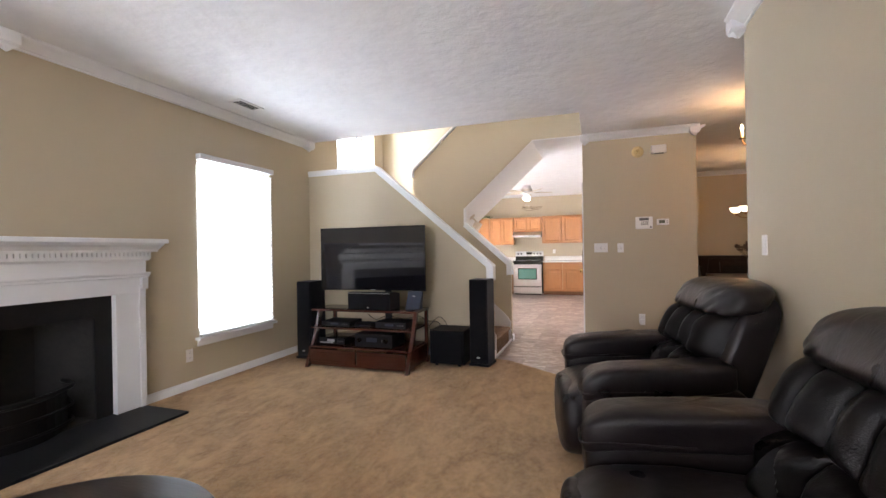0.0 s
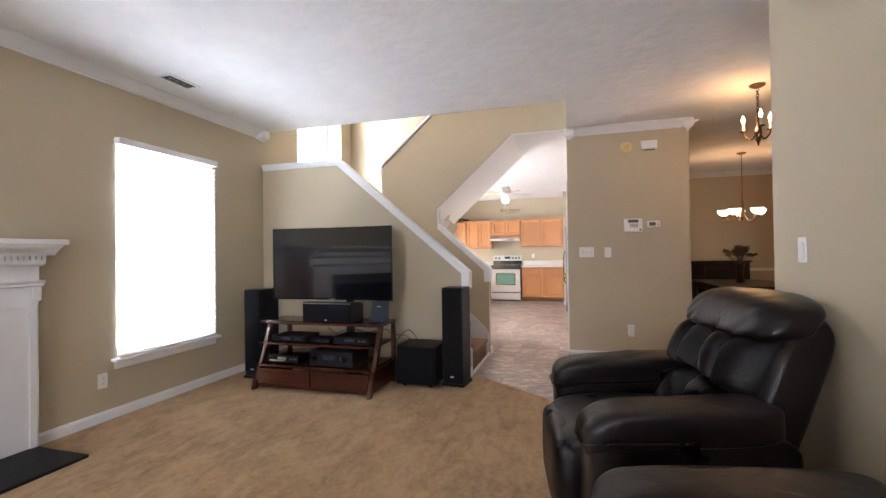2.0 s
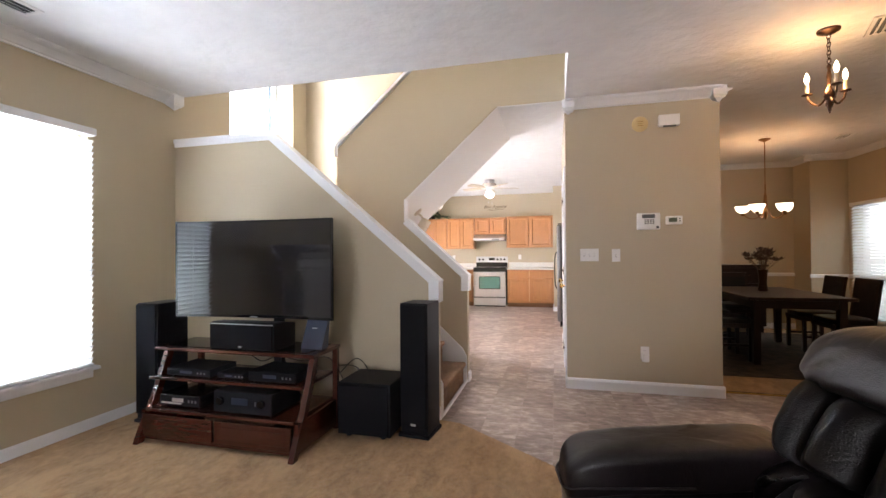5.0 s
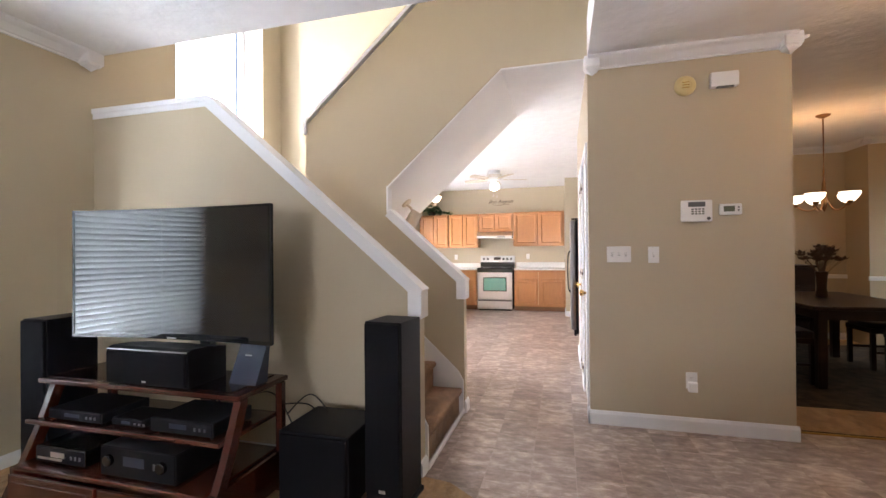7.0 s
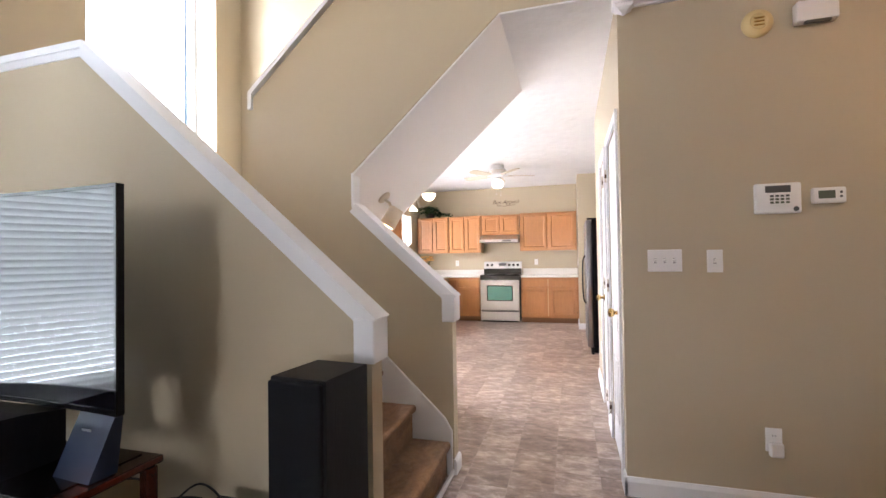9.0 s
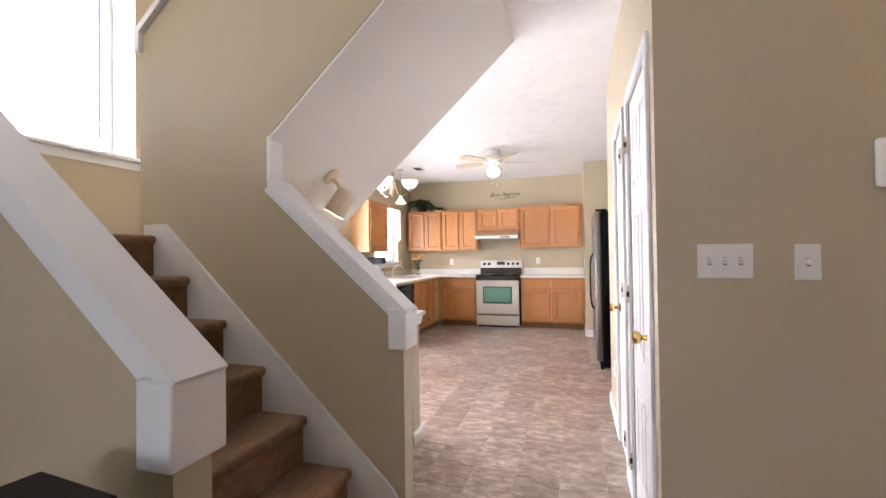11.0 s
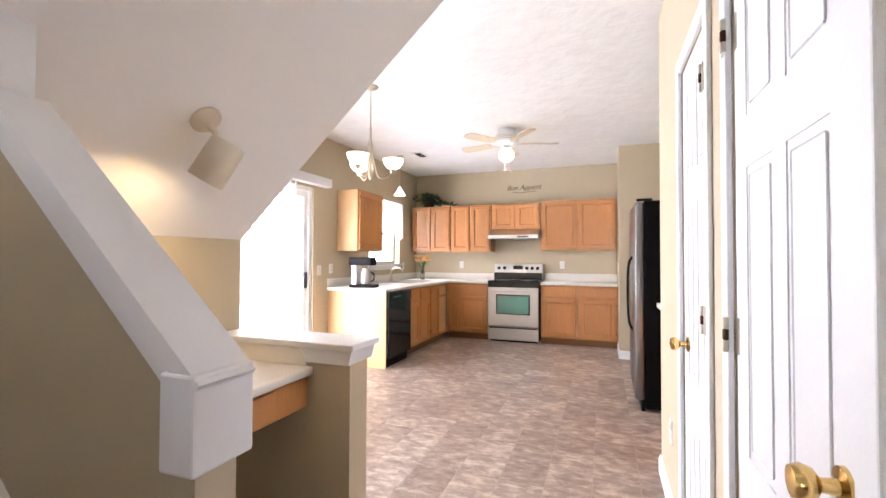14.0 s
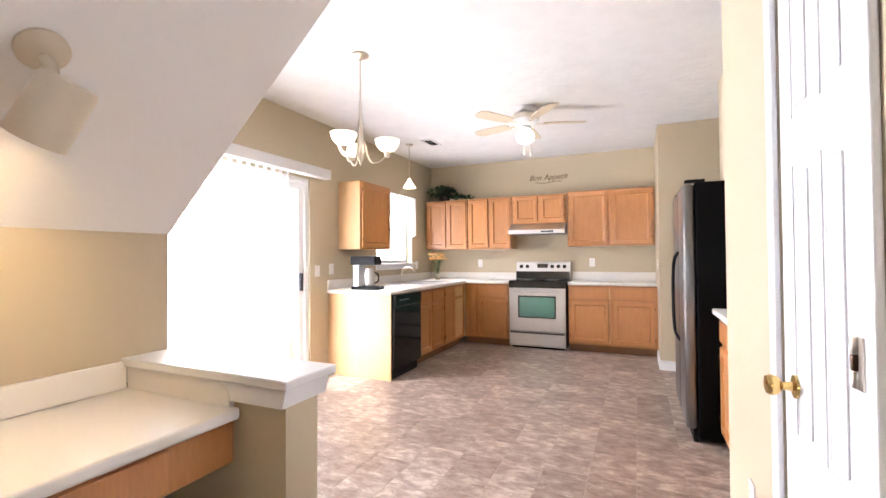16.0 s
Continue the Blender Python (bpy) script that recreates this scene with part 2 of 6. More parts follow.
def leather_material():
    """Dark bonded leather: pebbled grain, soft creases and worn, uneven gloss."""
    m = bpy.data.materials.new("dark_brown_leather")
    m.use_nodes = True
    n, l = m.node_tree.nodes, m.node_tree.links
    b = n["Principled BSDF"]
    b.inputs["Specular IOR Level"].default_value = 0.29
    co = n.new("ShaderNodeTexCoord")
    pebble = n.new("ShaderNodeTexVoronoi")
    pebble.inputs["Scale"].default_value = 230
    crease = n.new("ShaderNodeTexNoise")
    crease.inputs["Scale"].default_value, crease.inputs["Detail"].default_value, crease.inputs["Distortion"].default_value = 11, 5, 1.2
    worn = n.new("ShaderNodeTexNoise")
    worn.inputs["Scale"].default_value, worn.inputs["Detail"].default_value = 4.5, 4
    for q in (pebble, crease, worn):
        l.new(co.outputs["Object"], q.inputs["Vector"])
    mix = n.new("ShaderNodeMix")
    mix.data_type = "RGBA"
    l.new(worn.outputs[0], mix.inputs["Factor"])
    mix.inputs[6].default_value, mix.inputs[7].default_value = (0.0050, 0.0043, 0.0056, 1), (0.0135, 0.0085, 0.0080, 1)
    l.new(mix.outputs[2], b.inputs["Base Color"])
    ro = n.new("ShaderNodeMapRange")
    l.new(worn.outputs[0], ro.inputs[0])
    ro.inputs[1].default_value, ro.inputs[2].default_value = 0.3, 0.7
    ro.inputs[3].default_value, ro.inputs[4].default_value = 0.26, 0.40
    l.new(ro.outputs[0], b.inputs["Roughness"])
    b1, b2 = n.new("ShaderNodeBump"), n.new("ShaderNodeBump")
    b1.inputs["Distance"].default_value, b2.inputs["Distance"].default_value = 0.0005, 0.0028
    l.new(pebble.outputs["Distance"], b1.inputs["Height"]), l.new(crease.outputs[0], b2.inputs["Height"])
    l.new(b2.outputs[0], b1.inputs["Normal"]), l.new(b1.outputs[0], b.inputs["Normal"])
    return m


LEATHER = leather_material()


def vinyl_material(island=False):
    """Slate-look vinyl tiles: streaky browns and greys, each tile turned and toned on its own."""
    m = bpy.data.materials.new("slate_look_vinyl")
    m.use_nodes = True
    n, l = m.node_tree.nodes, m.node_tree.links
    b = n["Principled BSDF"]
    co, info = n.new("ShaderNodeTexCoord"), n.new("ShaderNodeNewGeometry" if island else "ShaderNodeObjectInfo")
    pick = "Random Per Island" if island else "Random"
    add = n.new("ShaderNodeVectorMath")
    add.operation = "MULTIPLY_ADD"
    comb = n.new("ShaderNodeCombineXYZ")
    for i in range(3):
        l.new(info.outputs[pick], comb.inputs[i])
    l.new(comb.outputs[0], add.inputs[0])
    add.inputs[1].default_value = (37, 91, 53)
    mp = n.new("ShaderNodeMapping")
    mp.inputs["Scale"].default_value = (4.6, 8.2, 5.0)
    l.new(co.outputs["Object"], mp.inputs["Vector"])
    l.new(mp.outputs[0], add.inputs[2])
    a = n.new("ShaderNodeTexNoise")
    a.inputs["Scale"].default_value, a.inputs["Detail"].default_value, a.inputs["Distortion"].default_value = 2.0, 13, 0.35
    a.inputs["Roughness"].default_value = 0.66
    l.new(add.outputs[0], a.inputs["Vector"])
    ramp = n.new("ShaderNodeValToRGB")
    cr = ramp.color_ramp
    cr.elements[0].position, cr.elements[0].color = 0.30, (0.150, 0.108, 0.088, 1)
    cr.elements[1].position, cr.elements[1].color = 0.72, (0.57, 0.485, 0.43, 1)
    for at, tone in ((0.43, (0.235, 0.174, 0.143, 1)), (0.52, (0.300, 0.230, 0.192, 1)), (0.60, (0.405, 0.325, 0.278, 1))):
        cr.elements.new(at).color = tone
    mm = n.new("ShaderNodeMath")
    mm.operation = "MULTIPLY_ADD"
    l.new(info.outputs[pick], mm.inputs[0])
    mm.inputs[1].default_value, mm.inputs[2].default_value = 0.13, -0.055
    ad = n.new("ShaderNodeMath")
    l.new(a.outputs[0], ad.inputs[0]), l.new(mm.outputs[0], ad.inputs[1])
    l.new(ad.outputs[0], ramp.inputs[0])
    l.new(ramp.outputs[0], b.inputs["Base Color"])
    b.inputs["Roughness"].default_value = 0.36
    bp = n.new("ShaderNodeBump")
    bp.inputs["Distance"].default_value = 0.0014
    l.new(a.outputs[0], bp.inputs["Height"]), l.new(bp.outputs[0], b.inputs["Normal"])
    return m


VINYL = vinyl_material()
VINYL_FIELD = vinyl_material(True)

# ---- mesh helpers ----
def box(bm, x0, x1, y0, y1, z0, z1, bevel=0.0, seg=2):
    r = bmesh.ops.create_cube(bm, size=1.0)
    vs = r["verts"]
    for v in vs:
        v.co = Vector(((x0 + x1) / 2 + v.co.x * (x1 - x0), (y0 + y1) / 2 + v.co.y * (y1 - y0), (z0 + z1) / 2 + v.co.z * (z1 - z0)))
    if bevel:
        es = {e for v in vs for e in v.link_edges}
        bmesh.ops.bevel(bm, geom=list(es), offset=bevel, segments=seg, affect="EDGES", profile=0.5)
    return bm


def prism(bm, pts, axis, a, b):
    """A polygon of (u, v) drawn out from a to b along an axis: x takes (y, z), y takes (x, z), z takes (x, y)."""
    def put(u, v, w):
        return {"x": (w, u, v), "y": (u, w, v), "z": (u, v, w)}[axis]
    lo = [bm.verts.new(put(u, v, a)) for u, v in pts]
    hi = [bm.verts.new(put(u, v, b)) for u, v in pts]
    fs = [bm.faces.new(lo), bm.faces.new(hi[::-1])]
    for i in range(len(pts)):
        j = (i + 1) % len(pts)
        fs.append(bm.faces.new((lo[j], lo[i], hi[i], hi[j])))
    bmesh.ops.recalc_face_normals(bm, faces=fs)
    return bm


def lathe(bm, profile, centre=(0, 0, 0), seg=24, turn=None):
    """A profile of (radius, height) turned about z, placed at centre after turn (a 3x3 or 4x4 matrix)."""
    rings = []
    for r, z in profile:
        ring = []
        for i in range(seg):
            a = 2 * math.pi * i / seg
            p = Vector((r * math.cos(a), r * math.sin(a), z))
            if turn is not None:
                p = turn @ p
            ring.append(bm.verts.new(p + Vector(centre)))
        rings.append(ring)
    fs = []
    for r0, r1 in zip(rings, rings[1:]):
        for i in range(seg):
            j = (i + 1) % seg
            fs.append(bm.faces.new((r0[i], r0[j], r1[j], r1[i])))
    fs += [bm.faces.new(rings[0][::-1]), bm.faces.new(rings[-1])]
    bmesh.ops.recalc_face_normals(bm, faces=fs)
    return bm


def tube(bm, pts, r, seg=8):
    """A round bar along points; r is one radius or one for each point."""
    pts = [Vector(p) for p in pts]
    rs = r if isinstance(r, (list, tuple)) else [r] * len(pts)
    rings, up = [], Vector((0.13, 0.29, 0.95))
    for i, p in enumerate(pts):
        d = (pts[min(i + 1, len(pts) - 1)] - pts[max(i - 1, 0)]).normalized()
        u = d.cross(up).normalized()
        v = d.cross(u)
        rings.append([bm.verts.new(p + rs[i] * (math.cos(2 * math.pi * k / seg) * u + math.sin(2 * math.pi * k / seg) * v)) for k in range(seg)])
    fs = []
    for a, b in zip(rings, rings[1:]):
        for k in range(seg):
            j = (k + 1) % seg
            fs.append(bm.faces.new((a[k], a[j], b[j], b[k])))
    fs += [bm.faces.new(rings[0][::-1]), bm.faces.new(rings[-1])]
    bmesh.ops.recalc_face_normals(bm, faces=fs)
    return bm


def curve_points(ctrl, n=14):
    """A smooth line through control points."""
    ctrl = [Vector(c) for c in ctrl]
    pts, c = [], [ctrl[0]] + ctrl + [ctrl[-1]]
    for i in range(1, len(c) - 2):
        for k in range(n):
            t = k / n
            p0, p1, p2, p3 = c[i - 1], c[i], c[i + 1], c[i + 2]
            pts.append(0.5 * ((2 * p1) + (p2 - p0) * t + (2 * p0 - 5 * p1 + 4 * p2 - p3) * t * t + (3 * p1 - p0 - 3 * p2 + p3) * t ** 3))
    return pts + [ctrl[-1]]


def cushion(bm, x0, x1, y0, y1, z0, z1, e=0.35, nu=28, nv=18, wrinkle=0.0, seed=0.0, shape=None):
    """A stuffed, rounded block; shape(u) may bend each point, u in -1..1."""
    def sp(w, ex):
        return math.copysign(abs(w) ** ex, w)
    rows = []
    for j in range(nv + 1):
        ph = -math.pi / 2 + math.pi * j / nv
        row = []
        for i in range(nu):
            th = 2 * math.pi * i / nu
            u = Vector((sp(math.cos(ph), e) * sp(math.cos(th), e), sp(math.cos(ph), e) * sp(math.sin(th), e), sp(math.sin(ph), e)))
            p = Vector(((x0 + x1) / 2 + u.x * (x1 - x0) / 2, (y0 + y1) / 2 + u.y * (y1 - y0) / 2, (z0 + z1) / 2 + u.z * (z1 - z0) / 2))
            if shape:
                p = shape(p, u)
            if wrinkle:
                q = p * 7.0 + Vector((seed, seed * 1.7, seed * 0.6))
                p += (p - Vector(((x0 + x1) / 2, (y0 + y1) / 2, (z0 + z1) / 2))).normalized() * wrinkle * noise.noise(Vector((q.x, q.y * 1.5, q.z * 2.2)))
            row.append(p)
        rows.append(row)
    bot, top = bm.verts.new(rows[0][0]), bm.verts.new(rows[-1][0])
    rings = [[bm.verts.new(p) for p in row] for row in rows[1:-1]]
    fs = []
    for a, b in zip(rings, rings[1:]):
        for i in range(nu):
            j = (i + 1) % nu
            fs.append(bm.faces.new((a[i], a[j], b[j], b[i])))
    for i in range(nu):
        j = (i + 1) % nu
        fs.append(bm.faces.new((bot, rings[0][j], rings[0][i])))
        fs.append(bm.faces.new((top, rings[-1][i], rings[-1][j])))
    bmesh.ops.recalc_face_normals(bm, faces=fs)
    return bm


def mesh_of(name, bm, mat, smooth=False):
    me = bpy.data.meshes.new(name)
    bm.to_mesh(me)
    bm.free()
    me.materials.append(mat)
    if smooth:
        me.shade_smooth()
        me.set_sharp_from_angle(angle=radians(42))
    return me


def part(name, bm, mat, parent=None, label="", smooth=False, at=None):
    """One mesh object, under a thing or a part."""
    ob = new(name, mesh_of(name, bm, mat, smooth))
    ob.parent = parent
    if at is not None:
        ob.matrix_basis = at
    return tagged(ob, label=label)


def setting(name, bm, mat, label="", category="", smooth=False):
    return tagged(part(name, bm, mat, None, label, smooth), category=category, kind="structure")


def thing(name, label, category, place=(0, 0, 0), turn=0.0, group=""):
    ob = new(name)
    ob.empty_display_size = 0.1
    ob.matrix_basis = pose(*place, 0, 0, turn)
    return tagged(ob, label, category, group)


def bmn():
    return bmesh.new()


def block(x0, x1, y0, y1, z0, z1, bevel=0.0, seg=2):
    return box(bmn(), x0, x1, y0, y1, z0, z1, bevel, seg)

# ---- structure ----
H = 2.70          # ceilings
TOP = 5.30        # top of the stairwell
XW = -2.33        # west wall face
Y1, Y2, Y3 = 7.105, 8.155, 8.17
TW = 0.088        # half wall thickness
YB = 14.66        # kitchen back wall
XH = 1.10         # hall wall face
XE, YE = 2.15, 5.46   # living room side wall and its end


def cut_wall(axis, a, b, u0, u1, z0, z1, holes):
    """A wall slab from a to b across, u0 to u1 along, with openings (u0, u1, z0, z1)."""
    bm = bmn()
    us = sorted({u0, u1, *[h for o in holes for h in o[:2]]})
    for p, q in zip(us, us[1:]):
        zs = [z0]
        for o in sorted((o for o in holes if o[0] <= p and o[1] >= q), key=lambda o: o[2]):
            zs += [o[2], o[3]]
        zs.append(z1)
        for lo, hi in zip(zs[::2], zs[1::2]):
            if hi - lo > 1e-4:
                box(bm, *((a, b, p, q) if axis == "x" else (p, q, a, b)), lo, hi)
    bmesh.ops.remove_doubles(bm, verts=bm.verts, dist=1e-5)
    return bm


WIN_A = (5.38, 6.34, 0.47, 2.19)
# opening of an added window out of view, mirrored across the fireplace
WIN_R_ADDED = (1.60, 2.56, 0.47, 2.19)
WIN_S = (7.80, 8.95, 2.03, 4.60)
PATIO = (9.95, 11.76, 0.0, 2.06)
WIN_K = (13.02, 13.98, 1.17, 2.10)
FIREBOX = (3.42, 4.52, 0.0, 0.92)
WIN_D = (10.35, 11.47, 0.32, 1.93)
# opening of the added, unseen rear window that admits the fill lamp
WIN_B_ADDED = (-0.6, 1.0, 0.6, 2.1)
setting("wall_west", cut_wall("x", XW - 0.16, XW, -0.6, 14.85, 0, TOP, [WIN_A, WIN_R_ADDED, WIN_S, PATIO, WIN_K, FIREBOX]), PAINT, "tan painted outer wall with window openings", "wall")
setting("wall_south", cut_wall("y", -0.76, -0.6, XW - 0.16, 5.4, 0, H, [WIN_B_ADDED]), PAINT, "tan painted rear living room wall", "wall")
setting("wall_east_living", block(XE, XE + 0.15, -0.6, YE, 0, H), PAINT, "tan painted living room side wall", "wall")
setting("wall_foyer", block(XE + 0.15, 5.2, 3.9, 4.05, 0, H), PAINT, "tan painted foyer wall", "wall")
setting("wall_dining_east", cut_wall("x", 5.2, 5.36, -0.6, 12.25, 0, H, [WIN_D]), PAINT, "tan painted dining room window wall", "wall")
setting("wall_dining_north", block(2.40, 5.2, 12.10, 12.25, 0, H), PAINT, "tan painted dining room end wall", "wall")
setting("wall_dining_corner", block(4.72, 5.2, 11.62, 12.10, 0, H), PAINT, "tan boxed-out dining room corner", "wall")
setting("wall_dining_west", block(2.28, 2.40, Y3 + 0.12, 12.25, 0, H), PAINT, "tan painted wall between dining room and closets", "wall")
setting("wall_partition", block(XH, 2.40, Y3, Y3 + 0.12, 0, H), PAINT, "tan partition wall with alarm keypad and switches", "wall")
DOOR_A, DOOR_B = (8.31, 8.91, 0, 2.05), (9.19, 9.69, 0, 2.05)
setting("wall_hall", cut_wall("x", XH, XH + 0.12, Y3 + 0.12, 10.50, 0, H, [DOOR_A, DOOR_B]), PAINT, "tan hall wall with two closet doors", "wall")
setting("wall_hall_end", block(XH + 0.12, 2.28, 10.38, 10.50, 0, H), PAINT, "tan wall end beside the kitchen", "wall")
setting("wall_kitchen_east", block(1.95, 2.07, 10.50, 14.85, 0, H), PAINT, "tan kitchen side wall behind the refrigerator", "wall")
setting("wall_pantry", block(0.96, 1.95, 13.59, YB, 0, H), PAINT, "tan boxed-out pantry corner", "wall")
setting("wall_above_refrigerator", block(1.38, 1.95, 11.58, 12.50, 1.80, H), PAINT, "tan boxed soffit above the refrigerator", "wall")
setting("wall_north", block(XW, 1.95, YB, YB + 0.15, 0, H), PAINT, "tan kitchen back wall", "wall")

# stair walls
bm = bmn()
prism(bm, [(XW, 0), (0.122, 0), (0.122, 1.037), (-1.338, 2.285), (XW, 2.285)], "y", Y1, Y1 + TW)
setting("wall_stair_front", bm, PAINT, "tan sloping half wall beside the stairs", "wall")
bm = bmn()
prism(bm, [(-1.28, 0), (0.146, 0), (0.146, 1.025), (-0.500, 1.611), (-0.500, 1.845), (0.455, H + 0.012), (1.10, H + 0.012), (1.10, 4.50), (-1.28, 2.40)], "y", Y2, Y2 + TW)
setting("wall_stair_back", bm, PAINT, "tan sloping wall between the two stair flights", "wall")
bm = bmn()
prism(bm, [(XW, 0), (-1.0, 0), (-1.0, 1.40), (0.46, H + 0.05), (2.2, H + 0.05), (2.2, TOP), (XW, TOP)], "y", 9.27, 9.384)
setting("wall_stairwell_north", bm, PAINT, "tan stairwell wall above the kitchen", "wall")
setting("wall_stairwell_south", block(XW, 2.2, Y1 - 0.12, Y1 - 0.004, H + 0.31, TOP), PAINT, "tan upper stairwell wall", "wall")
setting("wall_stairwell_east", block(2.2, 2.32, Y1 - 0.12, 9.5, H + 0.31, TOP), PAINT, "tan upper stairwell wall", "wall")
setting("ceiling_stairwell", block(XW - 0.16, 2.32, Y1 - 0.12, 9.5, TOP, TOP + 0.1), CEIL, "white stairwell ceiling", "ceiling")
setting("wall_desk", block(-1.12, -1.0, Y2 + TW, 9.2695, 0, 1.40), PAINT, "tan wall behind the built-in desk", "wall")
bm = bmn()
prism(bm, [(-0.503, 1.819), (0.46, H - 0.003), (0.46, H + 0.008), (-0.503, 1.835)], "y", Y2 - 0.001, 9.386)
prism(bm, [(-1.115, 1.25), (-1.0, 1.355), (-0.503, 1.819), (-0.503, 1.835), (-1.115, 1.40)], "y", Y2 + TW + 0.001, 9.386)
setting("soffit", bm, SMOOTH_WHITE, "white sloping underside of the upper stairs", "ceiling")

# ceilings
bm = bmn()
box(bm, XW, 5.2, -0.6, Y1, H, H + 0.30)
box(bm, XH, 5.2, Y1, 12.1, H, H + 0.30)
setting("ceiling", bm, CEIL, "white stippled ceiling with a stairwell opening", "ceiling")
bm = bmn()
box(bm, XW, 0.4605, 9.387, YB, H, H + 0.30)
box(bm, 0.4605, XH, Y2 - 0.001, YB, H, H + 0.010)
box(bm, XH, 1.95, 12.1, YB, H, H + 0.30)
setting("ceiling_kitchen", bm, CEIL, "white stippled kitchen ceiling", "ceiling")

# floors
setting("ground", block(-14, 14, -8, 24, -0.6, -0.25), GROUT, "bare ground below the house", "ground")
bm = bmn()
prism(bm, [(XW, -0.6), (XE, -0.6), (XE, YE + 0.22), (0.30, 7.08), (0.15, Y1), (XW, Y1)], "z", -0.2, 0.008)
setting("floor_carpet", bm, CARPET, "beige cut-pile carpet with vacuum marks", "carpet")
floor_vinyl = setting("floor_vinyl", block(XW, 5.2, 3.9, YB, -0.25, -0.0012), GROUT, "slate-look vinyl tile floor", "floor")
bm = bmn()
box(bm, 2.42, 5.2, 8.36, 12.1, -0.004, 0.008)
setting("floor_dining", bm, CARPET, "beige dining room carpet", "carpet")
setting("threshold_strip", block(2.40, 5.2, 8.325, 8.36, -0.004, 0.012, 0.004), BRASS, "thin metal strip where carpet meets vinyl", "trim")


# trim
def board(name, p, q, depth, height, face, label="white painted baseboard"):
    """A baseboard along the line p-q, thick towards face, with an eased top."""
    (px, py), (qx, qy) = p, q
    prof = [(0, 0), (depth, 0), (depth, height * 0.78), (depth * 0.45, height), (0, height)]
    bm = bmn()
    if px == qx:
        prism(bm, [(px + face * d, z) for d, z in prof], "y", py, qy)
    else:
        prism(bm, [(py + face * d, z) for d, z in prof], "x", px, qx)
    return setting(name, bm, TRIM, label, "baseboard")


board("baseboard", (XW, 4.84), (XW, Y1), 0.015, 0.085, 1)
board("baseboard", (XW, -0.6), (XW, 3.10), 0.015, 0.085, 1)
board("baseboard", (XW, Y1), (0.122, Y1), 0.015, 0.085, -1)
board("baseboard", (XE, -0.6), (XE, YE), 0.015, 0.085, -1)
board("baseboard", (XH - 0.015, Y3), (2.415, Y3), 0.018, 0.10, -1)
board("baseboard", (2.40, Y3), (2.40, 12.1), 0.015, 0.10, 1)
board("baseboard", (XH, Y3 - 0.018), (XH, DOOR_A[0] - 0.06), 0.015, 0.10, -1)
board("baseboard", (XH, DOOR_A[1] + 0.06), (XH, DOOR_B[0] - 0.06), 0.015, 0.10, -1)
board("baseboard", (XH, DOOR_B[1] + 0.06), (XH, 10.515), 0.015, 0.10, -1)
board("baseboard", (0.945, 13.59), (1.95, 13.59), 0.018, 0.10, -1)
board("baseboard", (0.96, 13.575), (0.96, 14.15), 0.015, 0.10, -1)
board("baseboard", (XW, 11.82), (XW, 12.04), 0.015, 0.10, 1)
board("baseboard", (-1.0, 9.24), (-0.225, 9.24), 0.015, 0.09, -1)
board("baseboard", (-0.24, 9.225), (-0.24, 9.455), 0.018, 0.09, 1)
board("baseboard", (0.146, Y2 - 0.015), (0.146, Y2 + TW + 0.015), 0.018, 0.09, 1)
board("baseboard", (0.122, Y1 - 0.015), (0.122, Y1 + TW), 0.018, 0.09, 1)
board("baseboard", (2.40, 12.1), (4.72, 12.1), 0.015, 0.10, -1)
board("chair_rail", (2.40, 12.1), (4.72, 12.1), 0.022, 0.055, -1).location.z = 0.86
board("chair_rail", (4.70, 11.62), (5.2, 11.62), 0.022, 0.055, -1).location.z = 0.86
board("chair_rail", (5.2, 8.4), (5.2, 11.62), 0.022, 0.055, -1).location.z = 0.86

CROWN = [(0, 0), (0.105, 0), (0.105, -0.012), (0.092, -0.022), (0.066, -0.032), (0.040, -0.052), (0.026, -0.064), (0.014, -0.068), (0.014, -0.080), (0, -0.080)]


def crown(p, q, face):
    (px, py), (qx, qy) = p, q
    bm = bmn()
    if px == qx:
        prism(bm, [(px + face * d, H + z) for d, z in CROWN], "y", py, qy)
    else:
        prism(bm, [(py + face * d, H + z) for d, z in CROWN], "x", px, qx)
    return setting("crown_moulding", bm, TRIM, "white painted crown moulding", "trim")


def crown_block(x, y):
    """A corner block with a small drop, where crown mouldings meet or stop."""
    bm = bmn()
    box(bm, x - 0.055, x + 0.055, y - 0.055, y + 0.055, H - 0.085, H - 0.001, 0.006)
    lathe(bm, [(0.066, -0.085), (0.060, -0.098), (0.034, -0.110), (0.008, -0.13), (0.002, -0.132)], (x, y, H), 4, Matrix.Rotation(radians(45), 4, "Z"))
    return setting("crown_corner_block", bm, TRIM, "white crown moulding corner block", "trim")


crown((XW, -0.6), (XW, Y1 - 0.06), 1)
crown_block(XW + 0.055, Y1 - 0.06)
crown_block(XW + 0.060, 3.93)
crown((XE, -0.6), (XE, YE), -1)
crown_block(XE - 0.03, YE)
crown((XH, Y3), (2.40, Y3), -1)
crown_block(XH + 0.03, Y3 - 0.035)
crown_block(2.38, Y3 - 0.035)
crown((2.40, Y3), (2.40, 12.1), 1)
crown((2.40, 12.1), (4.72, 12.1), -1)
crown((4.64, 11.62), (5.2, 11.62), -1)
crown((4.72, 11.54), (4.72, 12.1), -1)
crown((5.2, 4.05), (5.2, 11.62), -1)


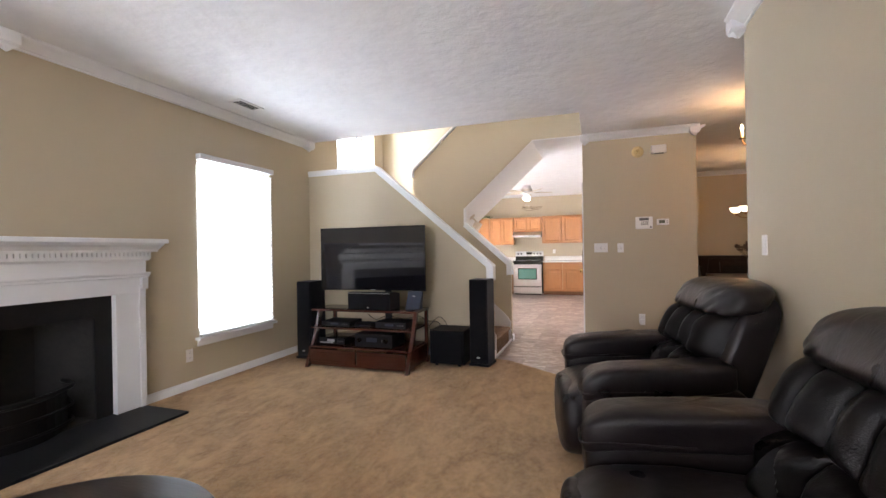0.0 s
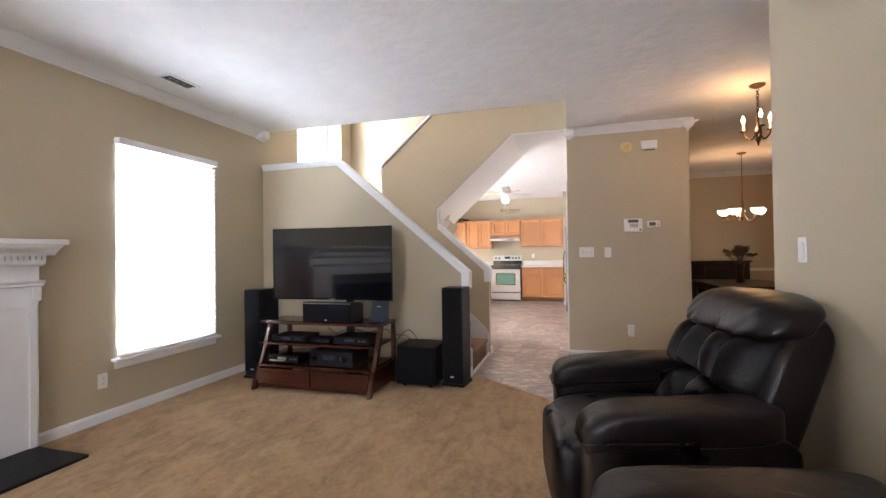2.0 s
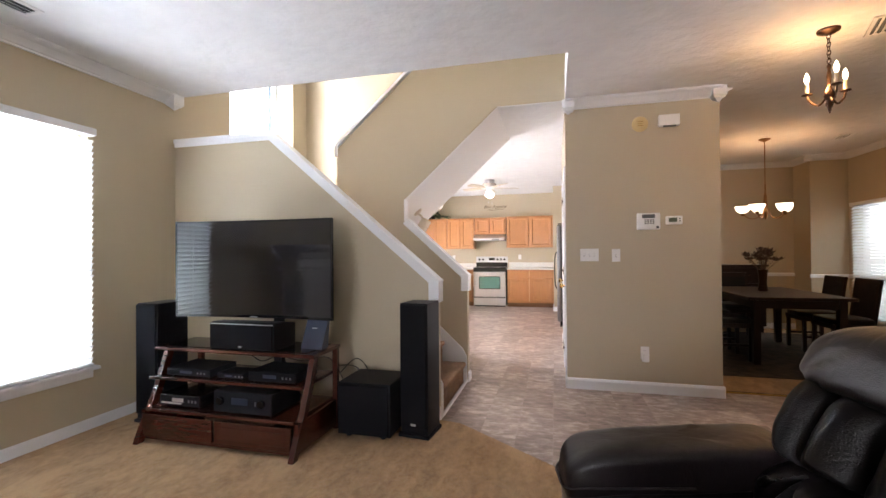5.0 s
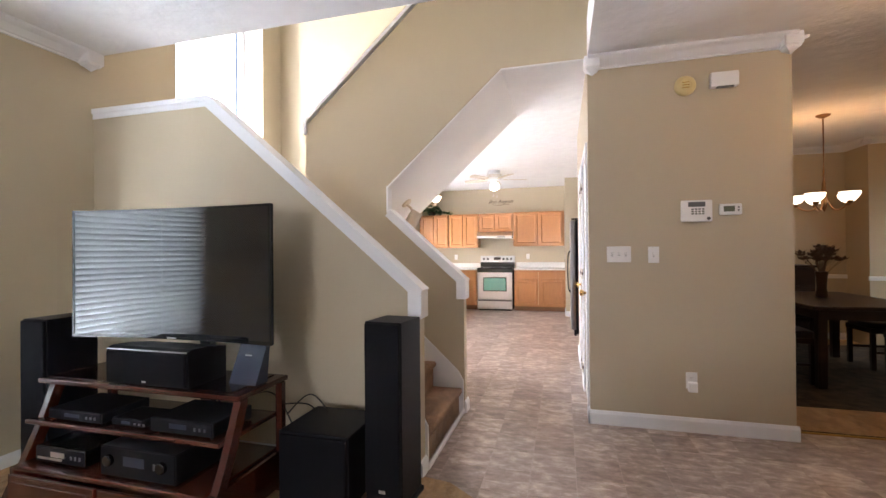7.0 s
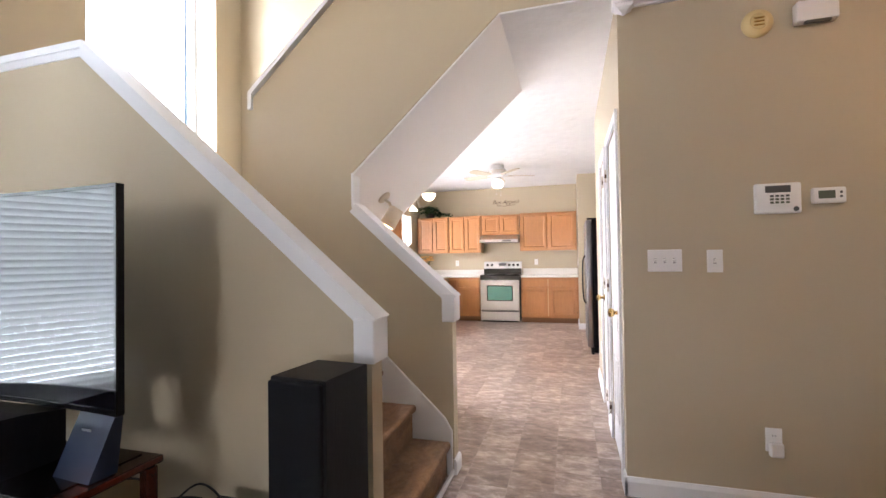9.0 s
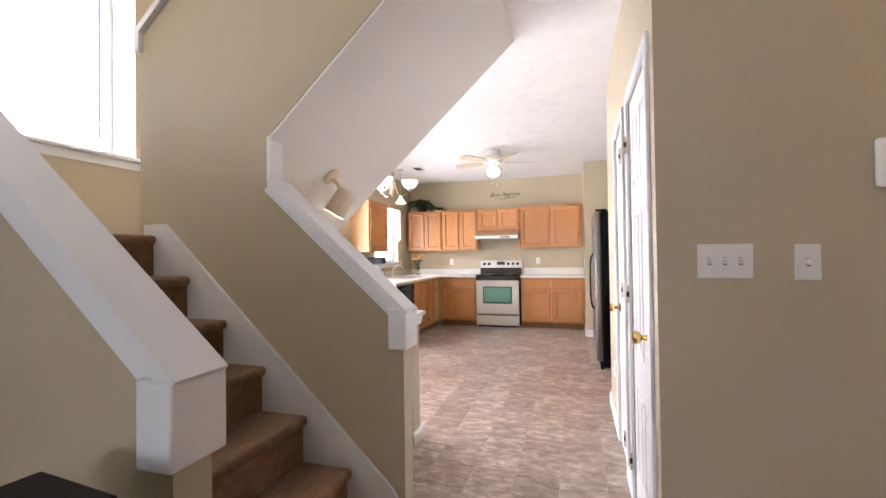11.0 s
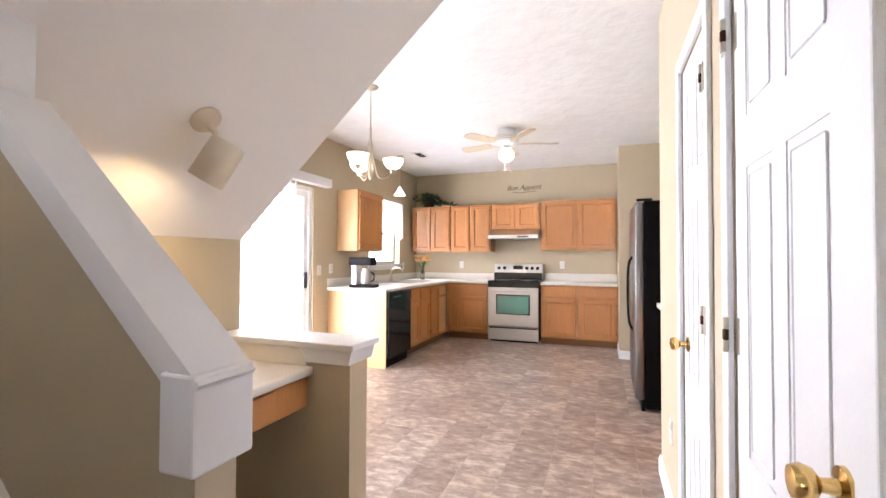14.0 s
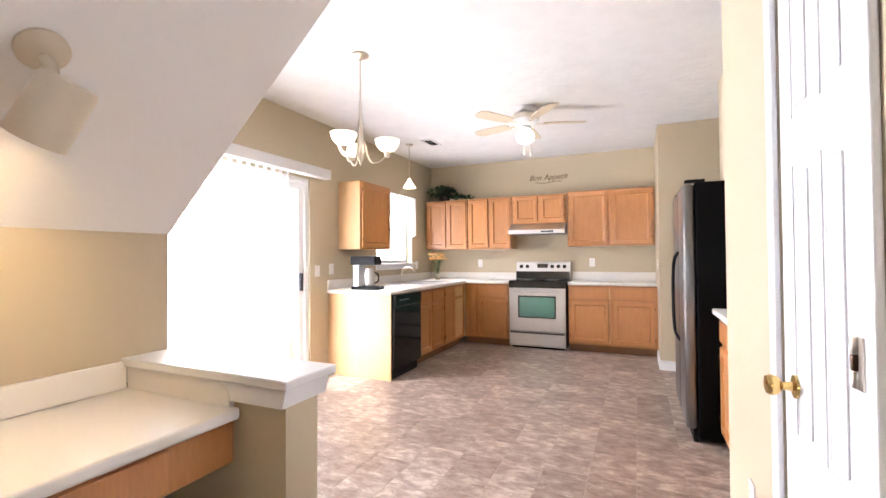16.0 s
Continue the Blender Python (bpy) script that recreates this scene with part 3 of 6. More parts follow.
def slope_cap(name, pts, y0, y1, th, over, label):
    """A white cap that follows a bent top edge in the x-z plane."""
    up = []
    for i, (x, z) in enumerate(pts):
        ns = []
        for j in (i - 1, i):
            if 0 <= j < len(pts) - 1:
                dx, dz = pts[j + 1][0] - pts[j][0], pts[j + 1][1] - pts[j][1]
                k = math.hypot(dx, dz)
                ns.append((-dz / k, dx / k))
        nx, nz = sum(a for a, _ in ns), sum(b for _, b in ns)
        s = th * (len(ns) if len(ns) == 2 else 1) / (nx * nx + nz * nz) if len(ns) == 2 else th
        up.append((x + nx * s, z + nz * s))
    cap = setting(name, prism(bmn(), pts + up[::-1], "y", y0 - over, y1 + over), TRIM, label, "trim")
    side = pts + [(2 * x - u, 2 * z - w) for (x, z), (u, w) in zip(pts, up)][::-1]
    for a, b in ((y0 - over * 0.5, y0 - 0.0005), (y1 + 0.0005, y1 + over * 0.5)):
        part("side_moulding", prism(bmn(), side, "y", a, b), TRIM, cap)
    return cap


slope_cap("stair_wall_cap", [(0.126, 1.039), (-1.338, 2.287), (XW, 2.287)], Y1, Y1 + TW, -0.035, 0.018, "white painted cap along the sloping half wall")
slope_cap("stair_wall_cap", [(0.150, 1.027), (-0.500, 1.613)], Y2, Y2 + TW, -0.035, 0.018, "white painted cap along the sloping half wall")
setting("cap_end_post", block(0.057, 0.141, Y1 - 0.0215, Y1 + TW + 0.0215, 0.90, 1.066, 0.006), TRIM, "white boxed end of the stair wall cap", "trim")
setting("cap_end_post", block(0.086, 0.166, Y2 - 0.0215, Y2 + TW + 0.0215, 0.90, 1.069, 0.006), TRIM, "white boxed end of the stair wall cap", "trim")
bm = bmn()
prism(bm, [(-1.292, 2.33), (-1.262, 2.33), (-1.262, 2.435), (1.10, 4.52), (1.10, 4.555), (-1.292, 2.45)], "y", Y2 - 0.022, Y2 + TW + 0.02)
setting("upper_guard_cap", bm, TRIM, "white painted cap along the upper stair guard", "trim")
setting("soffit_edge_trim", block(-0.512, -0.499, Y2 - 0.004, Y2 + TW + 0.002, 1.615, 1.835), TRIM, "white painted edge", "trim")

# stairs
RISE, RUN, X0 = 0.200, 0.2125, 0.104
stairs = tagged(new("staircase"), "brown carpeted staircase between tan half walls", "staircase", kind="structure")
for i in range(6):
    bm = bmn()
    xa, xb = X0 - RUN * i, X0 - RUN * (i + 1)
    box(bm, xb - 0.02, xa, Y1 + TW + 0.003, Y2 - 0.022, RISE * i + (0.001 if i == 0 else -0.02), RISE * (i + 1) - 0.04)
    box(bm, xb - 0.02, xa + 0.030, Y1 + TW + 0.003, Y2 - 0.022, RISE * (i + 1) - 0.045, RISE * (i + 1), 0.018, 3)
    part("step", bm, STAIR_CARPET, stairs, smooth=True)
bm = bmn()
box(bm, XW, X0 - RUN * 6, Y1 + TW + 0.003, 9.383, RISE * 7 - 0.22, RISE * 7 - 0.03)
box(bm, XW, X0 - RUN * 6 + 0.03, Y1 + TW + 0.003, Y2 - 0.022, RISE * 7 - 0.045, RISE * 7, 0.018, 3)
part("landing", bm, STAIR_CARPET, stairs, smooth=True)
sl = RISE / RUN
for yy, nm in ((Y2 - 0.02, "skirt_board"), (Y1 + TW + 0.0005, "skirt_board")):
    bm = bmn()
    prism(bm, [(0.138, 0.0), (0.138, 0.255), (0.096, 0.330), (-1.103, 1.455), (-1.235, 1.455), (-1.235, 1.1), (-0.1, 0.0)], "y", yy, yy + 0.018)
    part(nm, bm, TRIM, stairs, "white painted stair skirt board")
setting("stair_base_trim", block(0.130, 0.148, Y1 + TW, Y2 - 0.001, 0, 0.03, 0.006), TRIM, "white strip at the foot of the stairs", "trim")

# pony wall at the desk
setting("wall_pony", block(-1.0, -0.24, 9.24, 9.383, 0, 0.80), PAINT, "tan low wall beside the desk", "wall")
bm = bmn()
box(bm, -1.0, -0.205, 9.205, 9.44, 0.862, 0.892, 0.006)
prism(bm, [(-1.0, 0.862), (-0.222, 0.862), (-0.237, 0.80), (-1.0, 0.80)], "y", 9.222, 9.423)
setting("pony_wall_cap", bm, TRIM, "white moulded cap on the low wall", "trim")


# windows
def window(name, o, axis, face, out, cols=1, slats=True, tilt=60.0, label="white vinyl window with closed white blinds", sill=True, rail=True, deep=0.0):
    """A framed window in the opening o, in the wall whose inner face is at face; out is the way outdoors."""
    u0, u1, z0, z1 = o
    w = tagged(new(name), label, "window", kind="structure")

    def bx(ua, ub, da, db, za, zb, bv=0.0):
        if da > 0.05:
            da, db = da + deep, db + deep
        a, b = sorted((face + out * da, face + out * db))
        return block(*((a, b, ua, ub) if axis == "x" else (ua, ub, a, b)), za, zb, bv)
    f = 0.045
    for nm, q in (("frame_rail", (u0, u1, 0.09, 0.15, z0, z0 + f)), ("frame_rail", (u0, u1, 0.09, 0.15, z1 - f, z1)),
                  ("frame_stile", (u0, u0 + f, 0.09, 0.15, z0 + f, z1 - f)), ("frame_stile", (u1 - f, u1, 0.09, 0.15, z0 + f, z1 - f)),
                  ("meeting_rail", (u0 + f, u1 - f, 0.095, 0.14, (z0 + z1) / 2 - 0.02, (z0 + z1) / 2 + 0.02))):
        if rail or nm != "meeting_rail":
            part(nm, bx(*q[:4], *q[4:], 0.004), TRIM, w)
    for za, zb in ((z0 + f, (z0 + z1) / 2 - 0.02), ((z0 + z1) / 2 + 0.02, z1 - f)) if rail else ((z0 + f, z1 - f),):
        g = part("pane", bx(u0 + f, u1 - f, 0.115, 0.119, za, zb), GLASS, w)
        g.visible_shadow = False
    if sill:
        part("sill", bx(u0 - 0.05, u1 + 0.05, -0.062, 0.09, z0 - 0.025, z0, 0.006), TRIM, w, "white painted window sill")
        part("apron", bx(u0 - 0.03, u1 + 0.03, -0.014, 0.0, z0 - 0.085, z0 - 0.025, 0.004), TRIM, w)
    if slats:
        part("headrail", bx(u0 - 0.018, u1 + 0.018, -0.066, -0.002, z1 - 0.03, z1 + 0.025, 0.006), TRIM, w, "white blind headrail")
        part("bottom_rail", bx(u0 - 0.012, u1 + 0.012, -0.048, -0.010, z0 + 0.003, z0 + 0.023, 0.004), TRIM, w)
        n = int((z1 - z0 - 0.05) / 0.043)
        bm = bmn()
        L, d, c = (u1 - u0 + 0.024) / 2, 0.025, 0.004
        prof = [(-d, 0.0), (-d / 2, c), (0, c * 1.3), (d / 2, c), (d, 0.0), (d, 0.0022), (d / 2, c + 0.0022), (0, c * 1.3 + 0.0022), (-d / 2, c + 0.0022), (-d, 0.0022)]
        prism(bm, prof, "x", -L, L)
        me = mesh_of("slat", bm, BLIND)
        for i in range(n):
            z = z0 + 0.045 + i * 0.043
            s = new("slat", me)
            s.parent = w
            sag = 0.6 * math.sin(i * 2.1) + 0.4 * math.sin(i * 5.3)
            pos = face - out * 0.031
            s.matrix_basis = pose(pos, (u0 + u1) / 2, z, 0, 0, 90) @ pose(0, 0, 0, (tilt + sag) * out, 0, 0) if axis == "x" else pose((u0 + u1) / 2, pos, z, tilt + sag, 0, 0)
        for k in (0.2, 0.8):
            uu = u0 + (u1 - u0) * k
            part("ladder_cord", bx(uu - 0.001, uu + 0.001, -0.060, -0.058, z0 + 0.02, z1 - 0.05), TRIM, w)
    return w


window("window_1", WIN_A, "x", XW, -1, label="white framed window with lowered white slatted blinds")
# unseen window added so the second living room fill lamp can shine in
window("window_2", WIN_R_ADDED, "x", XW, -1, label="white framed window with lowered white slatted blinds")
window("window_3", WIN_S, "x", XW, -1, slats=False, rail=False, deep=0.15, label="tall white framed stairwell window")
window("window_4", WIN_K, "x", XW, -1, slats=False, label="white framed window above the kitchen sink")
window("window_5", WIN_D, "x", 5.2, 1, tilt=-48, label="white framed dining window with half-open blinds")
# added window out of view, there only for the rear fill lamp
window("window_6", WIN_B_ADDED, "y", -0.6, -1, slats=False, label="white framed rear window, unseen and added to let in fill light")


setting("window_reveal", block(XW - 0.31, XW - 0.003, 8.951, 8.966, 2.03, 4.60), SMOOTH_WHITE, "white side of the deep stair window", "trim")
setting("window_reveal", block(XW - 0.31, XW - 0.17, 8.967, 9.10, 2.03, 4.60), PAINT, "tan outer wall thickening beside the stair window", "wall")
setting("window_reveal", block(XW - 0.31, XW - 0.17, 7.72, 9.10, 1.85, 2.029), PAINT, "tan outer wall thickening below the stair window", "wall")

# daylight beyond the windows
def backdrop(x, y0, y1, z0, z1, sx):
    m = bpy.data.materials.get("bright_outdoors")
    if m is None:
        m = bpy.data.materials.new("bright_outdoors")
        m.use_nodes = True
        b = m.node_tree.nodes["Principled BSDF"]
        b.inputs["Base Color"].default_value = (0.8, 0.8, 0.8, 1)
        b.inputs["Emission Color"].default_value, b.inputs["Emission Strength"].default_value = (0.95, 0.98, 1.0, 1), OUTDOORS
    bm = bmn()
    box(bm, x - 0.01, x + 0.01, y0, y1, z0, z1)
    return setting("backdrop", bm, m, "overexposed white daylight outdoors", "backdrop")


backdrop(-6.0, -6.0, 23.5, -0.24, 3.1, 1)
backdrop(6.6, 8.0, 15.0, -0.2, 3.5, -1)

# ---- living room ----
def tufted_pad(hw, z0, z1, x0, x1, bend, ny=72, nz=60):
    """A back cushion with a deep middle fold, a mid seam and two splayed seams that gather the leather."""
    seams = [((0.0, z1), (0.0, z0), 0.055, 0.75), ((-hw, 0.635), (0.0, 0.675), 0.040, 0.7), ((0.0, 0.675), (hw, 0.635), 0.040, 0.7)]
    for s in (-1, 1):
        seams += [((s * 0.17, z1), (s * 0.165, 0.655), 0.038, 0.65), ((s * 0.165, 0.655), (s * 0.30, z0 + 0.03), 0.035, 0.55), ((s * 0.165, 0.655), (s * 0.03, z0 + 0.08), 0.035, 0.30)]

    def pinch(y, z):
        low = 1.0
        for (ya, za), (yb, zb), w, k in seams:
            dy, dz = yb - ya, zb - za
            t = max(0.0, min(1.0, ((y - ya) * dy + (z - za) * dz) / (dy * dy + dz * dz)))
            d = math.hypot(y - ya - t * dy, z - za - t * dz) / w
            low = min(low, 1.0 - k * math.exp(-d * 1.6))
        return low
    bm = bmn()
    rows = []
    for j in range(nz + 1):
        row = []
        for i in range(ny + 1):
            a, b = -1 + 2 * i / ny, -1 + 2 * j / nz
            y, z = a * hw * (1 - 0.05 * max(0, -b)), (z0 + z1) / 2 + b * (z1 - z0) / 2
            edge = (1 - abs(a) ** 7) * (1 - abs(b) ** 9)
            near = max(math.exp(-(math.hypot(abs(y) - 0.165, z - 0.655) / 0.11) ** 2), math.exp(-(math.hypot(y, z - 0.675) / 0.13) ** 2))
            crease = 0.0028 * near * math.sin(46 * math.atan2(z - 0.655, abs(y) - 0.165 + 1e-4) / 4 + 5 * y)
            wr = 0.010 * noise.noise(Vector((y * 9, z * 9, hw))) + 0.004 * noise.noise(Vector((y * 26, z * 19, 3.1)))
            x = x1 - (x1 - x0) * edge * (0.22 + 0.78 * pinch(y, z)) + crease * edge + wr * edge
            row.append(bm.verts.new(bend(Vector((x, y, z)), None)))
        rows.append(row)
    for p, q in zip(rows, rows[1:]):
        for i in range(ny):
            bm.faces.new((p[i], q[i], q[i + 1], p[i + 1]))
    bmesh.ops.solidify(bm, geom=bm.faces[:], thickness=0.01)
    bmesh.ops.recalc_face_normals(bm, faces=bm.faces)
    return bm


def recliner(place, turn, label):
    r = thing("recliner", label, "armchair", place, turn, "leather recliners")

    def lean(p, u):
        return p + Vector(((p.z - 0.42) * 0.38, 0, 0))
    bm = bmn()
    box(bm, -0.44, 0.36, -0.49, 0.49, 0.05, 0.34, 0.03, 3)
    part("base", bm, LEATHER, r, smooth=True)
    bm = bmn()
    cushion(bm, -0.57, 0.20, -0.290, 0.290, 0.27, 0.50, 0.38, 44, 26, 0.010, 2.0, lambda p, u: p + Vector((0, 0, -0.06 * max(0, -u.x) ** 3 - 0.012 * (1 - abs(u.y)))))
    part("seat", bm, LEATHER, r, smooth=True)
    bm = bmn()
    cushion(bm, -0.580, -0.40, -0.285, 0.285, 0.06, 0.45, 0.50, 40, 26, 0.010, 5.0)
    part("footrest", bm, LEATHER, r, "padded leather footrest panel", smooth=True)
    for s in (-1, 1):
        a, b = sorted((s * 0.295, s * 0.520))
        bm = bmn()
        cushion(bm, -0.48, 0.30, a, b, 0.04, 0.56, 0.28, 40, 24, 0.010, 7.0 + s)
        arm = part("arm", bm, LEATHER, r, smooth=True)
        bm = bmn()
        cushion(bm, -0.490, 0.24, a - 0.008, b + 0.008, 0.515, 0.660, 0.34, 64, 34, 0.010, 11.0 + s,
                lambda p, u: p + Vector((0, 0, -0.050 * max(0, -u.x) ** 6 + 0.022 * u.x - 0.008 * abs(u.y) ** 3 + 0.006 * math.exp(-((u.x - 0.25) / 0.05) ** 2))))
        part("arm_pad", bm, LEATHER, arm, "stuffed leather arm pad", smooth=True)
        bm = bmn()
        tube(bm, curve_points([(-0.10, a - 0.007, 0.540), (-0.40, a - 0.006, 0.530), (-0.485, a + 0.03, 0.510), (-0.496, (a + b) / 2, 0.507), (-0.485, b - 0.03, 0.510), (-0.40, b + 0.006, 0.530), (-0.10, b + 0.007, 0.540)], 8), 0.0055, 6)
        part("piping", bm, LEATHER, arm, smooth=True)
    bm = bmn()
    cushion(bm, 0.11, 0.36, -0.390, 0.390, 0.16, 0.98, 0.35, 36, 26, 0.006, 3.0, lean)
    part("back_shell", bm, LEATHER, r, smooth=True)
    part("back_pad", tufted_pad(0.370, 0.40, 0.93, -0.035, 0.22, lean), LEATHER, r, "tufted leather back pad with stitched seams", smooth=True)
    bm = bmn()

    def roll(p, u):
        q = lean(p, u) + Vector((0.020 * u.z, 0, -0.022 * abs(u.y) ** 4))
        fold = math.exp(-((abs(u.y) - 0.62) / 0.22) ** 2) * math.sin(24 * u.y + 9 * u.z) * max(0.0, -u.x)
        return q + Vector((0.007 * fold, 0, 0.004 * fold))
    cushion(bm, 0.015, 0.30, -0.385, 0.385, 0.870, 1.068, 0.62, 96, 40, 0.010, 31.0, roll)
    part("headrest", bm, LEATHER, r, "rolled leather headrest pillow", smooth=True)
    for x in (-0.36, 0.28):
        for y in (-0.42, 0.42):
            bm = bmn()
            lathe(bm, [(0.026, 0.0), (0.028, 0.012), (0.022, 0.05), (0.022, 0.06)], (x, y, 0.008), 12)
            part("foot", bm, BLACK_MATT, r)
    return r


recliner((1.565, 5.13, 0), 10, "dark brown leather recliner with tufted back beside the wall")
recliner((1.690, 3.69, 0), 4, "dark brown leather recliner with rolled headrest")

# fireplace
hearth = setting("hearth", block(XW, -1.80, 3.10, 4.80, 0.008, 0.028, 0.004), SLATE, "black slate hearth slab on the carpet", "hearth")
mantel = thing("fireplace_mantel", "white painted wooden mantelpiece with dentil moulding", "fireplace", (XW, 3.97, 0))
part("shelf", block(0.0, 0.235, -0.920, 0.920, 1.352, 1.388, 0.006), TRIM, mantel)
bm = bmn()
prism(bm, [(0.0, 1.352), (0.215, 1.352), (0.205, 1.338), (0.175, 1.325), (0.150, 1.305), (0.135, 1.300), (0.135, 1.285), (0.0, 1.285)], "y", -0.900, 0.900)
part("cornice", bm, TRIM, mantel)
bm = bmn()
box(bm, -0.0, 0.016, -0.0095, 0.0095, 0, 0.028)
dm = mesh_of("dentil", bm, TRIM)
for i in range(53):
    d = new("dentil", dm)
    d.parent = mantel
    d.location = (0.098, -0.845 + i * 0.0325, 1.253)
part("dentil_backing", block(0.0, 0.098, -0.866, 0.866, 1.245, 1.2855), TRIM, mantel)
bm = bmn()
prism(bm, [(0.0, 1.245), (0.112, 1.245), (0.112, 1.232), (0.085, 1.215), (0.0, 1.215)], "y", -0.855, 0.855)
part("bed_moulding", bm, TRIM, mantel)
part("frieze", block(0.0, 0.075, -0.838, 0.838, 1.12, 1.215), TRIM, mantel)
bm = bmn()
prism(bm, [(0.0, 1.12), (0.105, 1.12), (0.100, 1.108), (0.088, 1.100), (0.088, 1.085), (0.076, 1.078), (0.0, 1.078)], "y", -0.862, 0.862)
part("architrave_moulding", bm, TRIM, mantel)
part("header", block(0.0, 0.070, -0.838, 0.838, 0.955, 1.078), TRIM, mantel)
for s in (-1, 1):
    a, b = sorted((s * 0.60, s * 0.838))
    leg = part("pilaster", block(0.0, 0.070, a, b, 0.03, 0.955, 0.003), TRIM, mantel)
    a, b = sorted((s * 0.78, s * 0.825))
    part("fillet", block(0.070, 0.084, a, b, 0.03, 1.0, 0.004), TRIM, leg)
    a, b = sorted((s * 0.785, s * 0.843))
    part("corbel", block(0.070, 0.10, a, b, 0.985, 1.078, 0.008), TRIM, leg)
bm = bmn()
for s in (-1, 1):
    a, b = sorted((s * 0.48, s * 0.60))
    box(bm, 0.0, 0.02, a, b, 0.03, 0.955)
box(bm, 0.0, 0.02, -0.48, 0.48, 0.80, 0.955)
setting("fireplace_surround", bm, SLATE, "black slate fireplace surround", "fireplace").location = (XW, 3.97, 0)
bm = bmn()
box(bm, -0.52, -0.47, -0.56, 0.56, 0.0, 0.95)
for s in (-1, 1):
    prism(bm, [(-0.0, s * 0.55), (-0.0, s * 0.60), (-0.47, s * 0.42), (-0.47, s * 0.36)], "z", 0.0, 0.95)
box(bm, -0.5, 0.0, -0.58, 0.58, 0.92, 0.97)
box(bm, -0.5, 0.0, -0.58, 0.58, -0.05, 0.028)
setting("firebox", bm, SOOT, "sooty dark firebox", "fireplace").location = (XW, 3.97, 0)
screen = thing("fire_screen", "black iron curved fireplace basket with log shelf", "fire grate", (XW + 0.02, 3.97, 0.03))
for z, nm in ((0.06, "rail"), (0.17, "rail"), (0.30, "rail")):
    bm = bmn()
    tube(bm, curve_points([(-0.25, -0.40, z), (-0.02, -0.33, z), (0.10, 0.0, z), (-0.02, 0.33, z), (-0.25, 0.40, z)], 8), 0.014 if z > 0.2 else 0.009, 8)
    part(nm, bm, IRON, screen, smooth=True)
bm = bmn()
front = [(0.02 + 0.07 * math.cos(k * 0.28) - 0.10 * abs(k / 5) ** 2, k * 0.066) for k in range(-5, 6)]
prism(bm, front + [(x - 0.012, y) for x, y in front[::-1]], "z", 0.0, 0.27)
part("curved_plate", bm, IRON, screen)
for y in (-0.25, -0.08, 0.1, 0.27):
    bm = bmn()
    tube(bm, [(-0.30, y, 0.10), (-0.10, y, 0.11), (0.03 - abs(y) * 0.2, y, 0.20)], 0.008, 6)
    part("grate_bar", bm, IRON, screen)
for k, y in enumerate((-0.12, 0.14)):
    lg = thing("fire_log", "charred log lying in the grate", "log", (XW - 0.16, 3.97 + y, 0.205), 20 - 45 * k, "logs in the grate")
    bm = bmn()
    lathe(bm, [(0.01, -0.23), (0.045, -0.228), (0.05, -0.1), (0.046, 0.08), (0.043, 0.228), (0.01, 0.23)], (0, 0, 0), 12, Matrix.Rotation(radians(90), 4, "X"))
    part("log_body", bm, SOOT, lg, smooth=True)

# coffee table
ct = thing("coffee_table", "round dark wooden coffee table with a rounded edge", "table", (-0.18, 2.92, 0.008))
part("tabletop", lathe(bmn(), [(0.02, 0.42), (0.44, 0.42), (0.465, 0.428), (0.47, 0.440), (0.462, 0.452), (0.44, 0.456), (0.02, 0.456)], (0, 0, 0), 56), DARKWOOD, ct, smooth=True)
part("apron", lathe(bmn(), [(0.02, 0.36), (0.38, 0.36), (0.385, 0.42), (0.02, 0.42)], (0, 0, 0), 40), DARKWOOD, ct)
for k in range(4):
    a = math.pi / 4 + k * math.pi / 2
    part("leg", lathe(bmn(), [(0.018, 0), (0.026, 0.02), (0.020, 0.12), (0.028, 0.30), (0.030, 0.37)], (0.31 * math.cos(a), 0.31 * math.sin(a), 0), 12), DARKWOOD, ct, smooth=True)

# television and stand
stand = thing("tv_stand", "cherry wood television stand with curved sides and black glass top", "tv stand", (-1.16, 6.55, 0.008))
top = part("top", block(-0.69, 0.61, -0.095, 0.285, 0.578, 0.605, 0.006), CHERRY, stand)
part("glass_inlay", block(-0.62, 0.54, -0.055, 0.26, 0.6055, 0.609, 0.001), BLACK_GLOSS, top, "black glass inlay")
for s in (-1, 1):
    arc = [(-0.335 + 0.25 * (k / 10) ** 1.5 + 0.05 * math.sin(math.pi * k / 10), 0.578 * k / 10) for k in range(11)]
    prof = arc + [(0.055 + y, z) for y, z in arc[::-1]]
    bm = bmn()
    a, b = sorted((s * 0.575, s * 0.612))
    prism(bm, prof, "x", a, b)
    side = part("curved_side", bm, CHERRY, stand)
    part("rear_leg", block(a, b, 0.22, 0.26, 0.0, 0.578, 0.004), CHERRY, side)
    part("lower_panel", block(a + 0.006, b - 0.006, -0.27, 0.22, 0.03, 0.215), CHERRY, side)
part("middle_shelf", block(-0.640, 0.575, -0.185, 0.24, 0.395, 0.418, 0.005), CHERRY, stand)
part("lower_shelf", block(-0.575, 0.575, -0.275, 0.24, 0.205, 0.228, 0.005), CHERRY, stand)
part("base_panel", block(-0.575, 0.575, -0.27, 0.22, 0.018, 0.05), CHERRY, stand)
for s in (-1, 1):
    a, b = sorted((s * 0.010, s * 0.570))
    bm = bmn()
    box(bm, a, b, -0.300, -0.282, 0.048, 0.198, 0.004)
    box(bm, a + 0.035, b - 0.035, -0.304, -0.300, 0.080, 0.166, 0.002)
    part("drawer", bm, CHERRY, stand)
